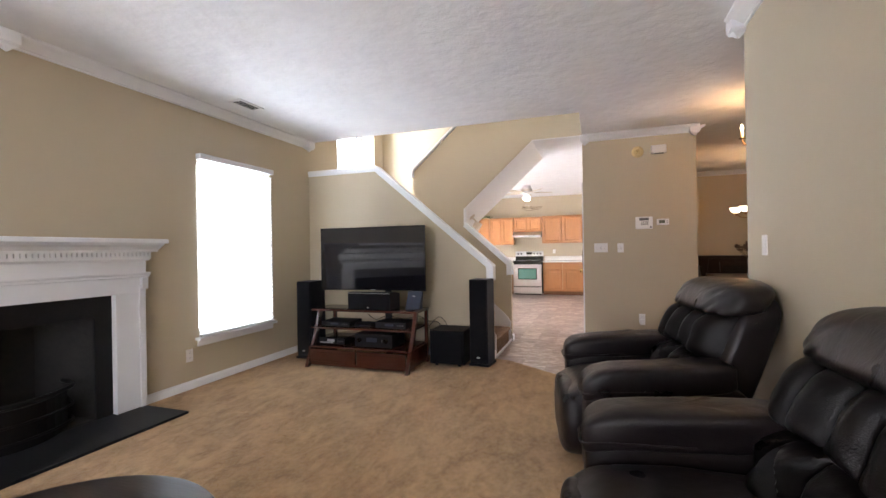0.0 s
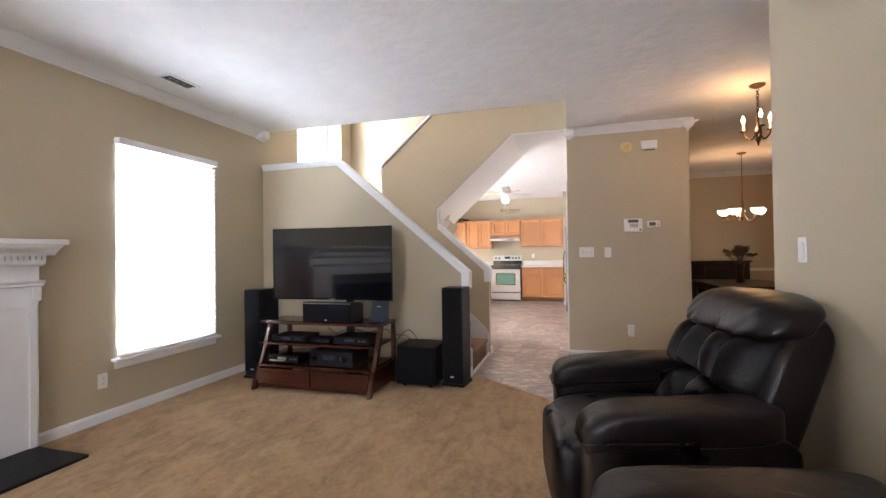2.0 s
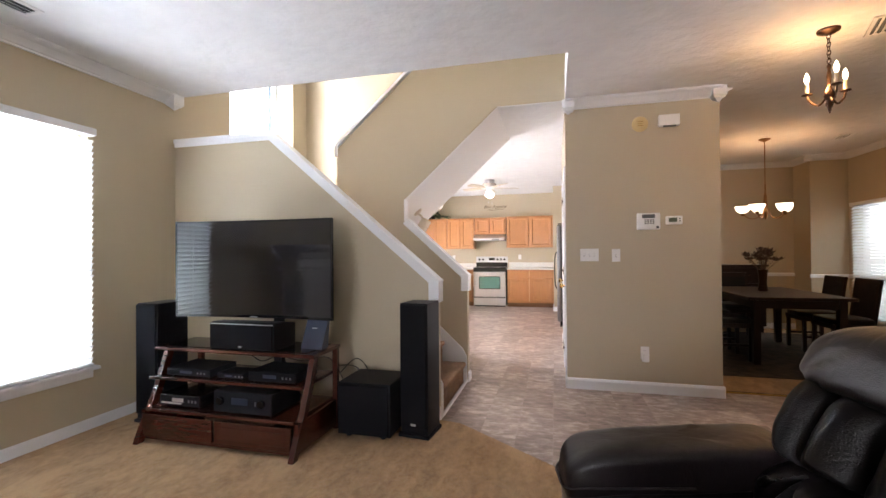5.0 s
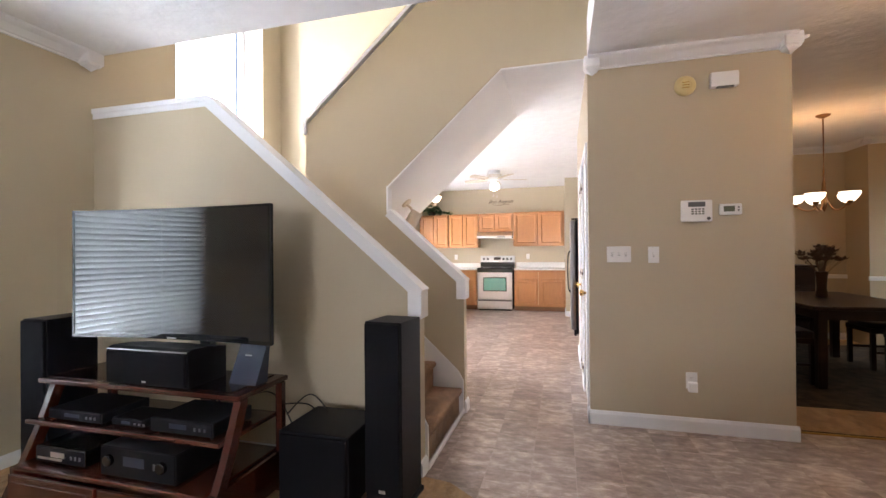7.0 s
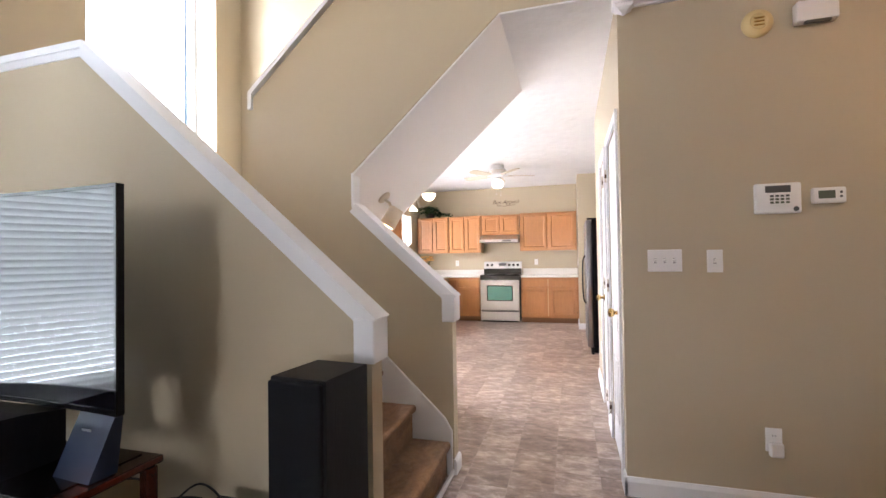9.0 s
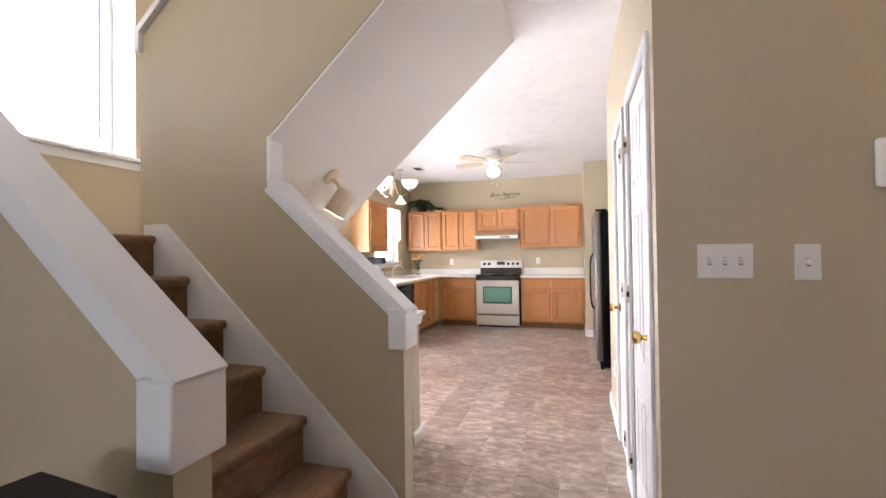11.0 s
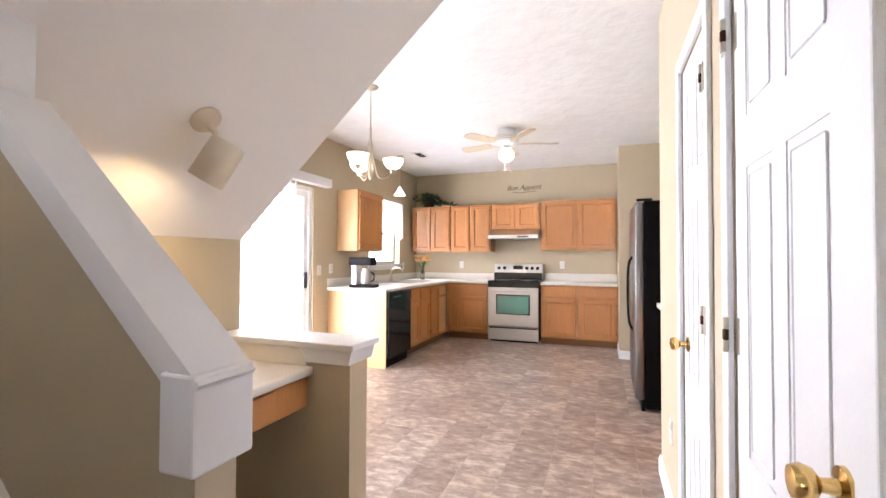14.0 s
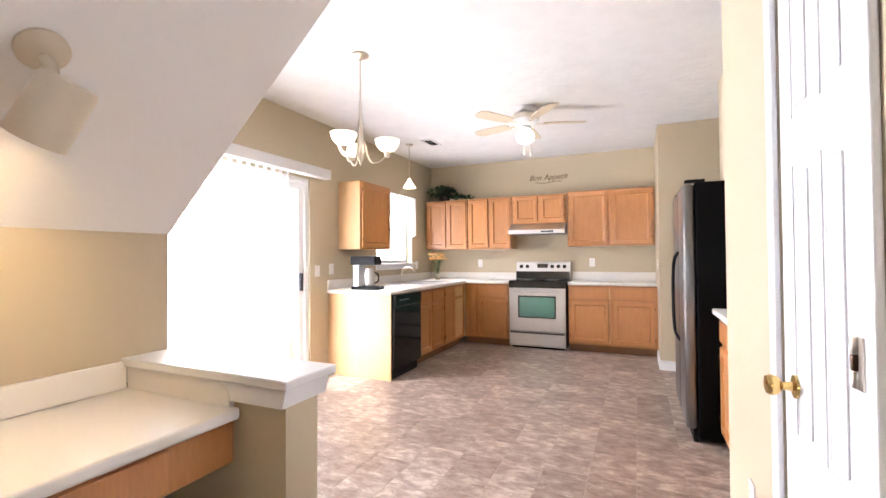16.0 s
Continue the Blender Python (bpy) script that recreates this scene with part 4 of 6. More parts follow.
part("mount_post", block(0.10, 0.17, 0.20, 0.245, 0.03, 1.25, 0.004), BLACK_MATT, stand, "black metal television post")
part("mount_plate", block(-0.12, 0.38, 0.155, 0.20, 1.02, 1.30, 0.004), BLACK_MATT, stand)
tv = thing("television", "large black curved flat-screen television with thin bezel", "television", (-1.165, 6.670, 0.812), 1.5)


def bowed(x0, x1, y0, y1, z0, z1, n=24, k=0.10):
    """A slab whose ends curve forward."""
    bm = bmn()
    xs = [x0 + (x1 - x0) * i / n for i in range(n + 1)]
    return prism(bm, [(x, y0 - k * x * x) for x in xs] + [(x, y1 - k * x * x) for x in xs[::-1]], "z", z0, z1)


part("housing", bowed(-0.650, 0.650, 0.0, 0.022, 0.0, 0.722), BLACK_MATT, tv, smooth=True)
part("rear_cover", block(-0.45, 0.45, 0.0, 0.060, 0.08, 0.60, 0.015), BLACK_MATT, tv)
part("bezel_bottom", bowed(-0.650, 0.650, -0.006, 0.0, 0.0, 0.016), BLACK_GLOSS, tv)
part("bezel_top", bowed(-0.650, 0.650, -0.006, 0.0, 0.711, 0.722), BLACK_GLOSS, tv)
for s in (-1, 1):
    a, b = sorted((s * 0.640, s * 0.650))
    part("bezel_side", bowed(a, b, -0.006, 0.0, 0.016, 0.711, 2), BLACK_GLOSS, tv)
part("screen", bowed(-0.640, 0.640, -0.003, -0.0005, 0.016, 0.711, 48), SCREEN, tv, "dark glossy curved screen", smooth=True)
part("badge", block(-0.03, 0.03, -0.0075, -0.006, 0.003, 0.011), STEEL, tv)


def tower(name, x, y, w, d, h, label, turn=0):
    t = thing(name, label, "loudspeaker", (x, y, 0.008), turn, "tower loudspeakers")
    part("cabinet", block(-w / 2, w / 2, -d / 2 + 0.018, d / 2, 0.025, h, 0.005), BLACK_ASH, t)
    part("grille", block(-w / 2 + 0.006, w / 2 - 0.006, -d / 2, -d / 2 + 0.018, 0.07, h - 0.008, 0.006), CLOTH_BLACK, t, "black cloth grille")
    part("plinth", block(-w / 2 - 0.012, w / 2 + 0.012, -d / 2, d / 2 + 0.01, 0.0, 0.025, 0.005), BLACK_MATT, t)
    part("badge", block(-0.018, 0.018, -d / 2 - 0.002, -d / 2, 0.085, 0.10), STEEL, t)
    return t


tower("tower_speaker", -2.015, 6.675, 0.195, 0.30, 0.905, "tall black floor-standing loudspeaker in the corner")
tower("tower_speaker", 0.056, 6.860, 0.205, 0.245, 0.925, "tall black floor-standing loudspeaker beside the stair wall", -6)
sub = thing("subwoofer", "black square subwoofer on the carpet", "loudspeaker", (-0.285, 6.825, 0.008))
part("cabinet", block(-0.195, 0.195, -0.172, 0.19, 0.022, 0.38, 0.006), BLACK_ASH, sub)
part("grille", block(-0.183, 0.183, -0.190, -0.172, 0.035, 0.368, 0.006), CLOTH_BLACK, sub, "black cloth grille")
for x in (-0.13, 0.13):
    for y in (-0.13, 0.14):
        part("foot", lathe(bmn(), [(0.018, 0), (0.02, 0.02), (0.02, 0.024)], (x, y, 0), 10), BLACK_MATT, sub)
cs = thing("centre_speaker", "black centre loudspeaker lying on the television stand", "loudspeaker", (-1.12, 6.585, 0.617))
bm = bmn()
prism(bm, [(-0.105, 0.0), (0.14, 0.0), (0.14, 0.165), (0.02, 0.185), (-0.085, 0.19), (-0.112, 0.18)], "x", -0.26, 0.26)
part("cabinet", bm, BLACK_ASH, cs)
part("grille", block(-0.25, 0.25, -0.125, -0.108, 0.008, 0.168, 0.005), CLOTH_BLACK, cs)
part("trim_line", block(-0.255, 0.255, -0.118, -0.104, 0.176, 0.181), STEEL, cs, "thin silver edge")
part("badge", block(-0.012, 0.012, -0.128, -0.125, 0.02, 0.028), STEEL, cs)
ph = thing("speaker_dock", "dark slanted tablet-shaped device on the stand", "speaker", (-0.655, 6.66, 0.617), -4)
bm = bmn()
prism(bm, [(-0.055, 0.0), (0.03, 0.0), (0.05, 0.185), (0.028, 0.19)], "x", -0.085, 0.085)
part("body", bm, BLUE_CARD, ph)
part("badge", block(-0.02, 0.02, -0.0105, -0.0075, 0.135, 0.141), STEEL, ph)


def deck(name, label, x, y, z, w, d, h, mat=BLACK_MATT, silver=False):
    k = thing(name, label, "media player", (x, y, z))
    for sx in (-1, 1):
        for sy in (-1, 1):
            part("foot", lathe(bmn(), [(0.012, 0), (0.012, 0.009)], (sx * (w / 2 - 0.03), sy * (d / 2 - 0.03), 0), 8), BLACK_MATT, k)
    part("case", block(-w / 2, w / 2, -d / 2, d / 2, 0.008, h, 0.003), mat, k)
    part("front_panel", block(-w / 2 + 0.004, w / 2 - 0.004, -d / 2 - 0.006, -d / 2, 0.012, h - 0.004, 0.002), BLACK_MATT, k)
    part("display", block(-w * 0.18, w * 0.1, -d / 2 - 0.0075, -d / 2 - 0.006, h * 0.45, h * 0.75), BLUE_CARD if not silver else STEEL, k)
    for b in range(3):
        part("button", block(w * 0.22 + b * 0.028, w * 0.22 + b * 0.028 + 0.012, -d / 2 - 0.009, -d / 2 - 0.006, h * 0.45, h * 0.65), GREY, k)
    if silver:
        part("disc_slot", block(-w * 0.45, w * 0.05, -d / 2 - 0.0085, -d / 2 - 0.006, h * 0.28, h * 0.40), STEEL, k, "silver disc tray edge")
    return k


deck("disc_player", "slim black disc player on the middle shelf", -1.49, 6.525, 0.427, 0.36, 0.26, 0.06)
deck("set_top_box", "small black set-top box on the middle shelf", -1.16, 6.49, 0.427, 0.20, 0.16, 0.045)
deck("cable_box", "black cable box on the middle shelf", -0.82, 6.525, 0.427, 0.36, 0.26, 0.075)
deck("game_console", "black game console with a silver front edge", -1.50, 6.475, 0.237, 0.33, 0.28, 0.085, BLACK_GLOSS, True)
rcv = deck("av_receiver", "large black audio receiver on the lower shelf", -0.98, 6.47, 0.237, 0.44, 0.32, 0.145)
for x in (-0.16, 0.15):
    part("knob", lathe(bmn(), [(0.026, 0), (0.026, 0.016), (0.022, 0.02)], (x, -0.166, 0.085), 18, Matrix.Rotation(radians(90), 4, "X")), BLACK_GLOSS, rcv)
for k, ctrl in enumerate(([(-0.55, 6.82, 0.40), (-0.44, 6.88, 0.50), (-0.36, 6.95, 0.36), (-0.34, 7.06, 0.10)],
                          [(-0.58, 6.80, 0.46), (-0.46, 6.92, 0.42), (-0.45, 7.02, 0.22), (-0.52, 7.08, 0.015)],
                          [(-1.0, 6.80, 0.50), (-0.85, 6.83, 0.47), (-0.65, 6.84, 0.50), (-0.52, 6.85, 0.30), (-0.55, 6.98, 0.015)],
                          [(-1.30, 6.78, 0.52), (-1.22, 6.83, 0.45), (-1.05, 6.82, 0.50), (-0.95, 6.82, 0.36)])):
    cb = thing("cable", "thin black cable trailing behind the television stand", "cable", (0, 0, 0), 0, "loose cables")
    part("sheath", tube(bmn(), curve_points(ctrl, 10), 0.004, 6), CABLE, cb, smooth=True)


# wall plates and devices
def outlet(place, turn, plugged=False, label="white double wall outlet"):
    o = thing("wall_outlet", label, "outlet", place, turn, "wall outlets")
    part("plate", block(-0.036, 0.036, -0.006, 0.0, -0.058, 0.058, 0.003), IVORY, o)
    for z in (-0.022, 0.022):
        s = part("socket", lathe(bmn(), [(0.017, 0), (0.017, 0.003), (0.015, 0.0035)], (0, -0.0055, z), 16, Matrix.Rotation(radians(90), 4, "X")), IVORY, o)
        for x in (-0.006, 0.006):
            part("slot", block(x - 0.0012, x + 0.0012, -0.0096, -0.0092, z - 0.004, z + 0.006), GREY, s)
    if plugged:
        part("plug_in", block(-0.028, 0.032, -0.042, -0.0095, -0.075, -0.004, 0.010, 3), IVORY, o, "white plug-in adapter")
    return o


def switch(place, turn, gangs, label, paddle=False):
    w = 0.036 + 0.046 * (gangs - 1) / 2
    o = thing("light_switch", label, "switch", place, turn, "light switches")
    part("plate", block(-w, w, -0.007, 0.0, -0.058, 0.058, 0.003), IVORY, o)
    for g in range(gangs):
        x = (g - (gangs - 1) / 2) * 0.046
        if paddle:
            part("rocker", block(x - 0.016, x + 0.016, -0.011, -0.007, -0.033, 0.033, 0.002), IVORY, o)
        else:
            part("slot", block(x - 0.006, x + 0.006, -0.0074, -0.007, -0.013, 0.013), GREY, o)
            part("toggle", prism(bmn(), [(-0.007, -0.010), (-0.007, 0.010), (-0.021, 0.012), (-0.021, 0.004)], "x", x - 0.005, x + 0.005), IVORY, o)
        for z in (-0.03, 0.03):
            if not paddle:
                part("screw", lathe(bmn(), [(0.003, 0), (0.003, 0.001)], (x, -0.007, z), 8, Matrix.Rotation(radians(90), 4, "X")), IVORY, o)
    return o


outlet((XW, 5.265, 0.32), 90, label="white double wall outlet below the window")
outlet((1.775, Y3, 0.36), 0, True, "white double wall outlet with a plug-in adapter")
switch((1.307, Y3, 1.25), 0, 3, "white three-gang toggle switch plate")
switch((1.540, Y3, 1.245), 0, 1, "white single toggle switch plate")
outlet((XE, 5.44, 0.27), -90, True, "white wall outlet with a plug behind the recliner")
switch((XE, 5.16, 1.255), -90, 1, "white single switch plate", True)
kp = thing("alarm_keypad", "white wall alarm keypad with dark display and buttons", "keypad", (1.815, Y3, 1.55))
part("body", block(-0.098, 0.098, -0.028, 0.0, -0.075, 0.075, 0.010, 3), IVORY, kp, smooth=True)
part("display", block(-0.055, 0.052, -0.0295, -0.028, 0.028, 0.062, 0.001), GREY, kp, "dark display")
for i in range(4):
    for j in range(3):
        part("key", block(-0.035 + i * 0.022, -0.020 + i * 0.022, -0.031, -0.028, 0.006 - j * 0.016, 0.016 - j * 0.016, 0.001), GREY if j == 0 else LCD, kp)
part("emblem", lathe(bmn(), [(0.012, 0), (0.012, 0.0015)], (0.073, -0.028, -0.055), 16, Matrix.Rotation(radians(90), 4, "X")), GREY, kp, "round dark emblem")
th = thing("thermostat", "small white wall thermostat with grey display", "thermostat", (2.025, Y3, 1.555))
part("body", block(-0.068, 0.068, -0.026, 0.0, -0.038, 0.038, 0.009, 3), IVORY, th, smooth=True)
part("display", block(-0.045, 0.022, -0.0272, -0.026, -0.016, 0.022), LCD, th, "grey-green display")
for z in (-0.008, 0.012):
    part("button", lathe(bmn(), [(0.006, 0), (0.006, 0.003)], (0.045, -0.026, z), 10, Matrix.Rotation(radians(90), 4, "X")), GREY, th)
sm = thing("smoke_detector", "yellowed round smoke detector high on the wall", "smoke detector", (1.755, Y3, 2.435))
part("body", lathe(bmn(), [(0.070, 0), (0.070, 0.012), (0.060, 0.026), (0.040, 0.034), (0.036, 0.030), (0.004, 0.030)], (0, 0, 0), 32, Matrix.Rotation(radians(90), 4, "X")), YELLOWED, sm, smooth=True)
for a in range(3):
    part("vent_rib", block(-0.022, 0.022, -0.036, -0.029, -0.018 + a * 0.018 - 0.003, -0.018 + a * 0.018 + 0.003, 0.001), BRASS, sm)
dc = thing("door_chime", "white door chime box high on the wall", "door chime", (1.99, Y3, 2.445))
part("body", block(-0.085, 0.085, -0.055, 0.0, -0.05, 0.05, 0.008, 3), IVORY, dc, smooth=True)
part("grille", block(-0.05, 0.055, -0.052, -0.03, -0.058, -0.048), GREY, dc)


def vent(name, place, turn, w=0.30, d=0.15):
    v = thing(name, "white ceiling air vent with dark slots", "air vent", place, turn, "ceiling vents")
    bm = bmn()
    for a in ((-w / 2, w / 2, -d / 2, -d / 2 + 0.022), (-w / 2, w / 2, d / 2 - 0.022, d / 2), (-w / 2, -w / 2 + 0.022, -d / 2 + 0.022, d / 2 - 0.022), (w / 2 - 0.022, w / 2, -d / 2 + 0.022, d / 2 - 0.022)):
        box(bm, *a, -0.010, -0.0005, 0.002)
    part("frame", bm, IVORY, v)
    # no duct: black sheet and alternate grey louvres colour in the slots' shade
    part("duct", block(-w / 2 + 0.02, w / 2 - 0.02, -d / 2 + 0.02, d / 2 - 0.02, -0.003, -0.0005), CLOTH_BLACK, v, "black sheet in place of the shaded duct opening")
    for i in range(6):
        y = -d / 2 + 0.030 + i * (d - 0.06) / 5
        part("louvre", prism(bmn(), [(y - 0.006, -0.009), (y - 0.004, -0.0095), (y + 0.006, -0.0035), (y + 0.004, -0.003)], "x", -w / 2 + 0.022, w / 2 - 0.022), GREY if i % 2 else IVORY, v)
    return v


vent("air_vent", (-1.93, 5.60, H), 90)
vent("air_vent", (3.02, 7.22, H), 70)
vent("air_vent", (-1.62, 13.18, H), 90)
vent("air_vent", (4.5, 10.4, H), 80)

# ---- kitchen ----
def panel_door(w, h, rail=0.050, bead=0.014):
    """A frame-and-panel cabinet door, front at y = 0, from the lower left corner: flat rails, a sloped bead, a sunk panel."""
    bm = bmn()
    rings = []
    for inset, y in ((0.0, 0.019), (0.0, 0.005), (0.005, 0.0), (rail, 0.0), (rail + 0.002, 0.006), (rail + bead, 0.0135)):
        rings.append([bm.verts.new((x, y, z)) for x, z in ((inset, inset), (w - inset, inset), (w - inset, h - inset), (inset, h - inset))])
    for p, q in zip(rings, rings[1:]):
        for i in range(4):
            j = (i + 1) % 4
            bm.faces.new((p[i], p[j], q[j], q[i]))
    bm.faces.new(rings[-1])
    bm.faces.new(rings[0][::-1])
    bmesh.ops.recalc_face_normals(bm, faces=bm.faces)
    return bm


def hinges(parent, w, h, left):
    x = -0.004 if left else w + 0.004
    for z in (0.07, h - 0.09):
        part("hinge", lathe(bmn(), [(0.004, 0), (0.004, 0.035)], (x, -0.002, z), 8), BRONZE, parent)


def wall_unit(place, turn, w, h, d, doors, label, group="upper kitchen cabinets"):
    c = thing("wall_cabinet", label, "cabinet", place, turn, group)
    part("body", block(0, w, 0.022, d, 0, h, 0.002), OAK_SIDE, c)
    bm = bmn()
    n = len(doors)
    box(bm, 0, w, 0.012, 0.022, 0, 0.035)
    box(bm, 0, w, 0.012, 0.022, h - 0.035, h)
    box(bm, 0, 0.03, 0.012, 0.022, 0.035, h - 0.035)
    box(bm, w - 0.03, w, 0.012, 0.022, 0.035, h - 0.035)
    for a, _ in doors[1:]:
        box(bm, a - 0.03, a + 0.03, 0.0122, 0.0218, 0.035, h - 0.035)
    part("face_frame", bm, OAK, c)
    for k, (a, b) in enumerate(doors):
        a, b = a + 0.010, b - 0.010
        dd = part("door", panel_door(b - a, h - 0.04), OAK, c, at=pose(a, -0.008, 0.02))
        hinges(dd, b - a, h - 0.04, k % 2 == 0)
    return c


def base_unit(place, turn, w, d, fronts, label):
    """fronts: (x0, x1, has a drawer above)."""
    c = thing("base_cabinet", label, "cabinet", place, turn, "lower kitchen cabinets")
    part("body", block(0, w, 0.022, d, 0.10, 0.868), OAK_SIDE, c)
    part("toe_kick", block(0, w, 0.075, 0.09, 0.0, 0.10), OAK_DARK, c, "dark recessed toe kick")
    bm = bmn()
    box(bm, 0, w, 0.012, 0.022, 0.10, 0.135)
    box(bm, 0, w, 0.012, 0.022, 0.83, 0.868)
    box(bm, 0, 0.03, 0.012, 0.022, 0.135, 0.83)
    box(bm, w - 0.03, w, 0.012, 0.022, 0.135, 0.83)
    box(bm, 0.03, w - 0.03, 0.012, 0.022, 0.665, 0.70)
    for a, b, _ in fronts[1:]:
        box(bm, a - 0.03, a + 0.012, 0.0122, 0.022, 0.135, 0.83)
    part("face_frame", bm, OAK, c)
    for k, (a, b, dr) in enumerate(fronts):
        h = 0.545 if dr else 0.71
        a, b = a + 0.006, b - 0.006
        dd = part("door", panel_door(b - a, h), OAK, c, at=pose(a, -0.008, 0.125))
        hinges(dd, b - a, h, k % 2 == 0)
        if dr:
            bm = bmn()
            box(bm, a, b, -0.008, 0.012, 0.702, 0.838, 0.005, 2)
            part("drawer", bm, OAK, c)
    return c


YF, XF = 14.16, -1.56         # cabinet fronts: back run, west run
UF = 14.36                    # upper fronts
wall_unit((-2.28, UF, 1.365), 0, 0.685, 0.75, YB - UF, [(0.02, 0.345), (0.355, 0.68)], "honey oak wall cabinet with two panelled doors in the corner")
wall_unit((-1.585, UF, 1.365), 0, 0.675, 0.75, YB - UF, [(0.01, 0.330), (0.345, 0.665)], "honey oak wall cabinet with two panelled doors")
wall_unit((-0.90, UF, 1.71), 0, 0.76, 0.405, YB - UF, [(0.02, 0.375), (0.39, 0.745)], "short honey oak cabinet above the range hood")
wall_unit((-0.13, UF, 1.385), 0, 1.075, 0.745, YB - UF, [(0.015, 0.53), (0.545, 1.06)], "wide honey oak wall cabinet with two panelled doors")
wall_unit((-2.02, 12.22, 1.345), 90, 0.64, 0.755, 0.305, [(0.015, 0.625)], "honey oak wall cabinet beside the sink window")
base_unit((-1.56, YF, 0), 0, 0.645, YB - YF, [(0.02, 0.185, False), (0.205, 0.63, True)], "honey oak base cabinet beside the range")
base_unit((-0.10, YF, 0), 0, 1.06, YB - YF, [(0.02, 0.505, True), (0.545, 1.035, True)], "honey oak base cabinet with two doors and two drawers")
base_unit((XF, 12.68, 0), 90, 1.478, 0.75, [(0.02, 0.36, True), (0.375, 0.72, True), (0.75, 1.10, False)], "honey oak sink base cabinet along the window wall")
setting("cabinet_end_panel", block(XW + 0.002, XF + 0.012, 12.045, 12.065, 0.0, 0.868, 0.002), OAK_SIDE, "pale oak cabinet end panel", "cabinet")
base_unit((1.22, 11.52, 0), -90, 1.0, 0.7, [(0.02, 0.49, True), (0.51, 0.98, True)], "honey oak base cabinet beside the refrigerator")

# counters
bm = bmn()
box(bm, XW + 0.002, -0.905, YF - 0.03, YB - 0.002, 0.870, 0.908, 0.008, 3)
box(bm, XW + 0.002, XF + 0.03, 12.02, YF - 0.031, 0.870, 0.908, 0.008, 3)
box(bm, XW + 0.002, -0.905, YB - 0.020, YB - 0.002, 0.909, 1.01, 0.004)
box(bm, XW + 0.002, XW + 0.020, 12.03, YB - 0.021, 0.909, 1.01, 0.004)
ctop = thing("countertop", "white laminate L-shaped kitchen countertop with backsplash", "countertop")
part("slab", bm, COUNTER, ctop, smooth=True)
bm = bmn()
box(bm, -0.105, 0.958, YF - 0.03, YB - 0.002, 0.870, 0.908, 0.008, 3)
box(bm, -0.105, 0.958, YB - 0.020, YB - 0.002, 0.909, 1.03, 0.004)
ctop2 = thing("countertop", "white laminate countertop beside the range", "countertop")
part("slab", bm, COUNTER, ctop2, smooth=True)
ctop3 = thing("countertop", "white laminate countertop beside the refrigerator", "countertop")
part("slab", block(1.18, 1.945, 10.515, 11.535, 0.870, 0.908, 0.008, 3), COUNTER, ctop3, smooth=True)

# dishwasher
dw = thing("dishwasher", "black built-in dishwasher under the counter", "dishwasher", (XF + 0.02, 12.07, 0), 90)
part("door", block(0.004, 0.596, -0.022, 0.0, 0.11, 0.74, 0.004), BLACK_GLOSS, dw)
cp = part("control_panel", block(0.004, 0.596, -0.028, 0.0, 0.745, 0.862, 0.005), BLACK_GLOSS, dw)
for i in range(6):
    part("button", block(0.10 + i * 0.035, 0.122 + i * 0.035, -0.030, -0.028, 0.80, 0.815), GREY, cp)
part("toe_panel", block(0.004, 0.596, 0.03, 0.045, 0.0, 0.108), BLACK_MATT, dw)
part("tub", block(0.004, 0.596, 0.001, 0.55, 0.11, 0.862), BLACK_MATT, dw)

# range and hood
rg = thing("kitchen_range", "stainless steel electric range with black glass top", "stove", (-0.875 - 0.022, YF - 0.025, 0))
W = 0.768
part("body", block(0.002, W - 0.002, 0.03, 0.50, 0.03, 0.905), BLACK_MATT, rg)
part("cooktop", block(0.0, W, 0.0, 0.46, 0.905, 0.922, 0.005), BLACK_GLOSS, rg, "black glass cooktop")
od = part("oven_door", block(0.004, W - 0.004, 0.0, 0.03, 0.235, 0.82, 0.006), STEEL, rg, "brushed steel oven door")
part("window", block(0.145, W - 0.145, -0.003, 0.0, 0.43, 0.70, 0.002), OVEN, od, "oven window with reflected daylight coloured in as teal")
part("window_frame", block(0.130, W - 0.130, -0.0015, 0.0, 0.415, 0.715, 0.002), BLACK_GLOSS, od)
bm = bmn()
tube(bm, [(0.05, -0.045, 0.775), (W - 0.05, -0.045, 0.775)], 0.012, 12)
for x in (0.07, W - 0.07):
    tube(bm, [(x, 0.0, 0.775), (x, -0.045, 0.775)], 0.008, 8)
part("handle", bm, STEEL, od, smooth=True)
part("top_trim", block(0.0, W, 0.0, 0.03, 0.825, 0.904, 0.004), BLACK_GLOSS, rg)
dr = part("storage_drawer", block(0.004, W - 0.004, 0.0, 0.03, 0.03, 0.225, 0.006), STEEL, rg, "brushed steel storage drawer")
part("drawer_grip", block(0.02, W - 0.02, -0.012, 0.0, 0.205, 0.222, 0.004), BLACK_MATT, dr)
part("kick", block(0.03, W - 0.03, 0.05, 0.07, 0.0, 0.03), BLACK_MATT, rg)
bm = bmn()
prism(bm, [(0.415, 0.922), (0.50, 0.922), (0.50, 1.165), (0.455, 1.175), (0.44, 1.16)], "x", 0.0, W)
bg = part("backguard", bm, STEEL, rg, "steel control panel")
part("splash", block(0.004, W - 0.004, 0.398, 0.4145, 0.926, 1.035, 0.003), BLACK_GLOSS, bg, "black glass lower panel")
part("clock", block(W / 2 - 0.075, W / 2 + 0.075, 0.425, 0.434, 1.085, 1.145), BLACK_GLOSS, bg, "black clock display")
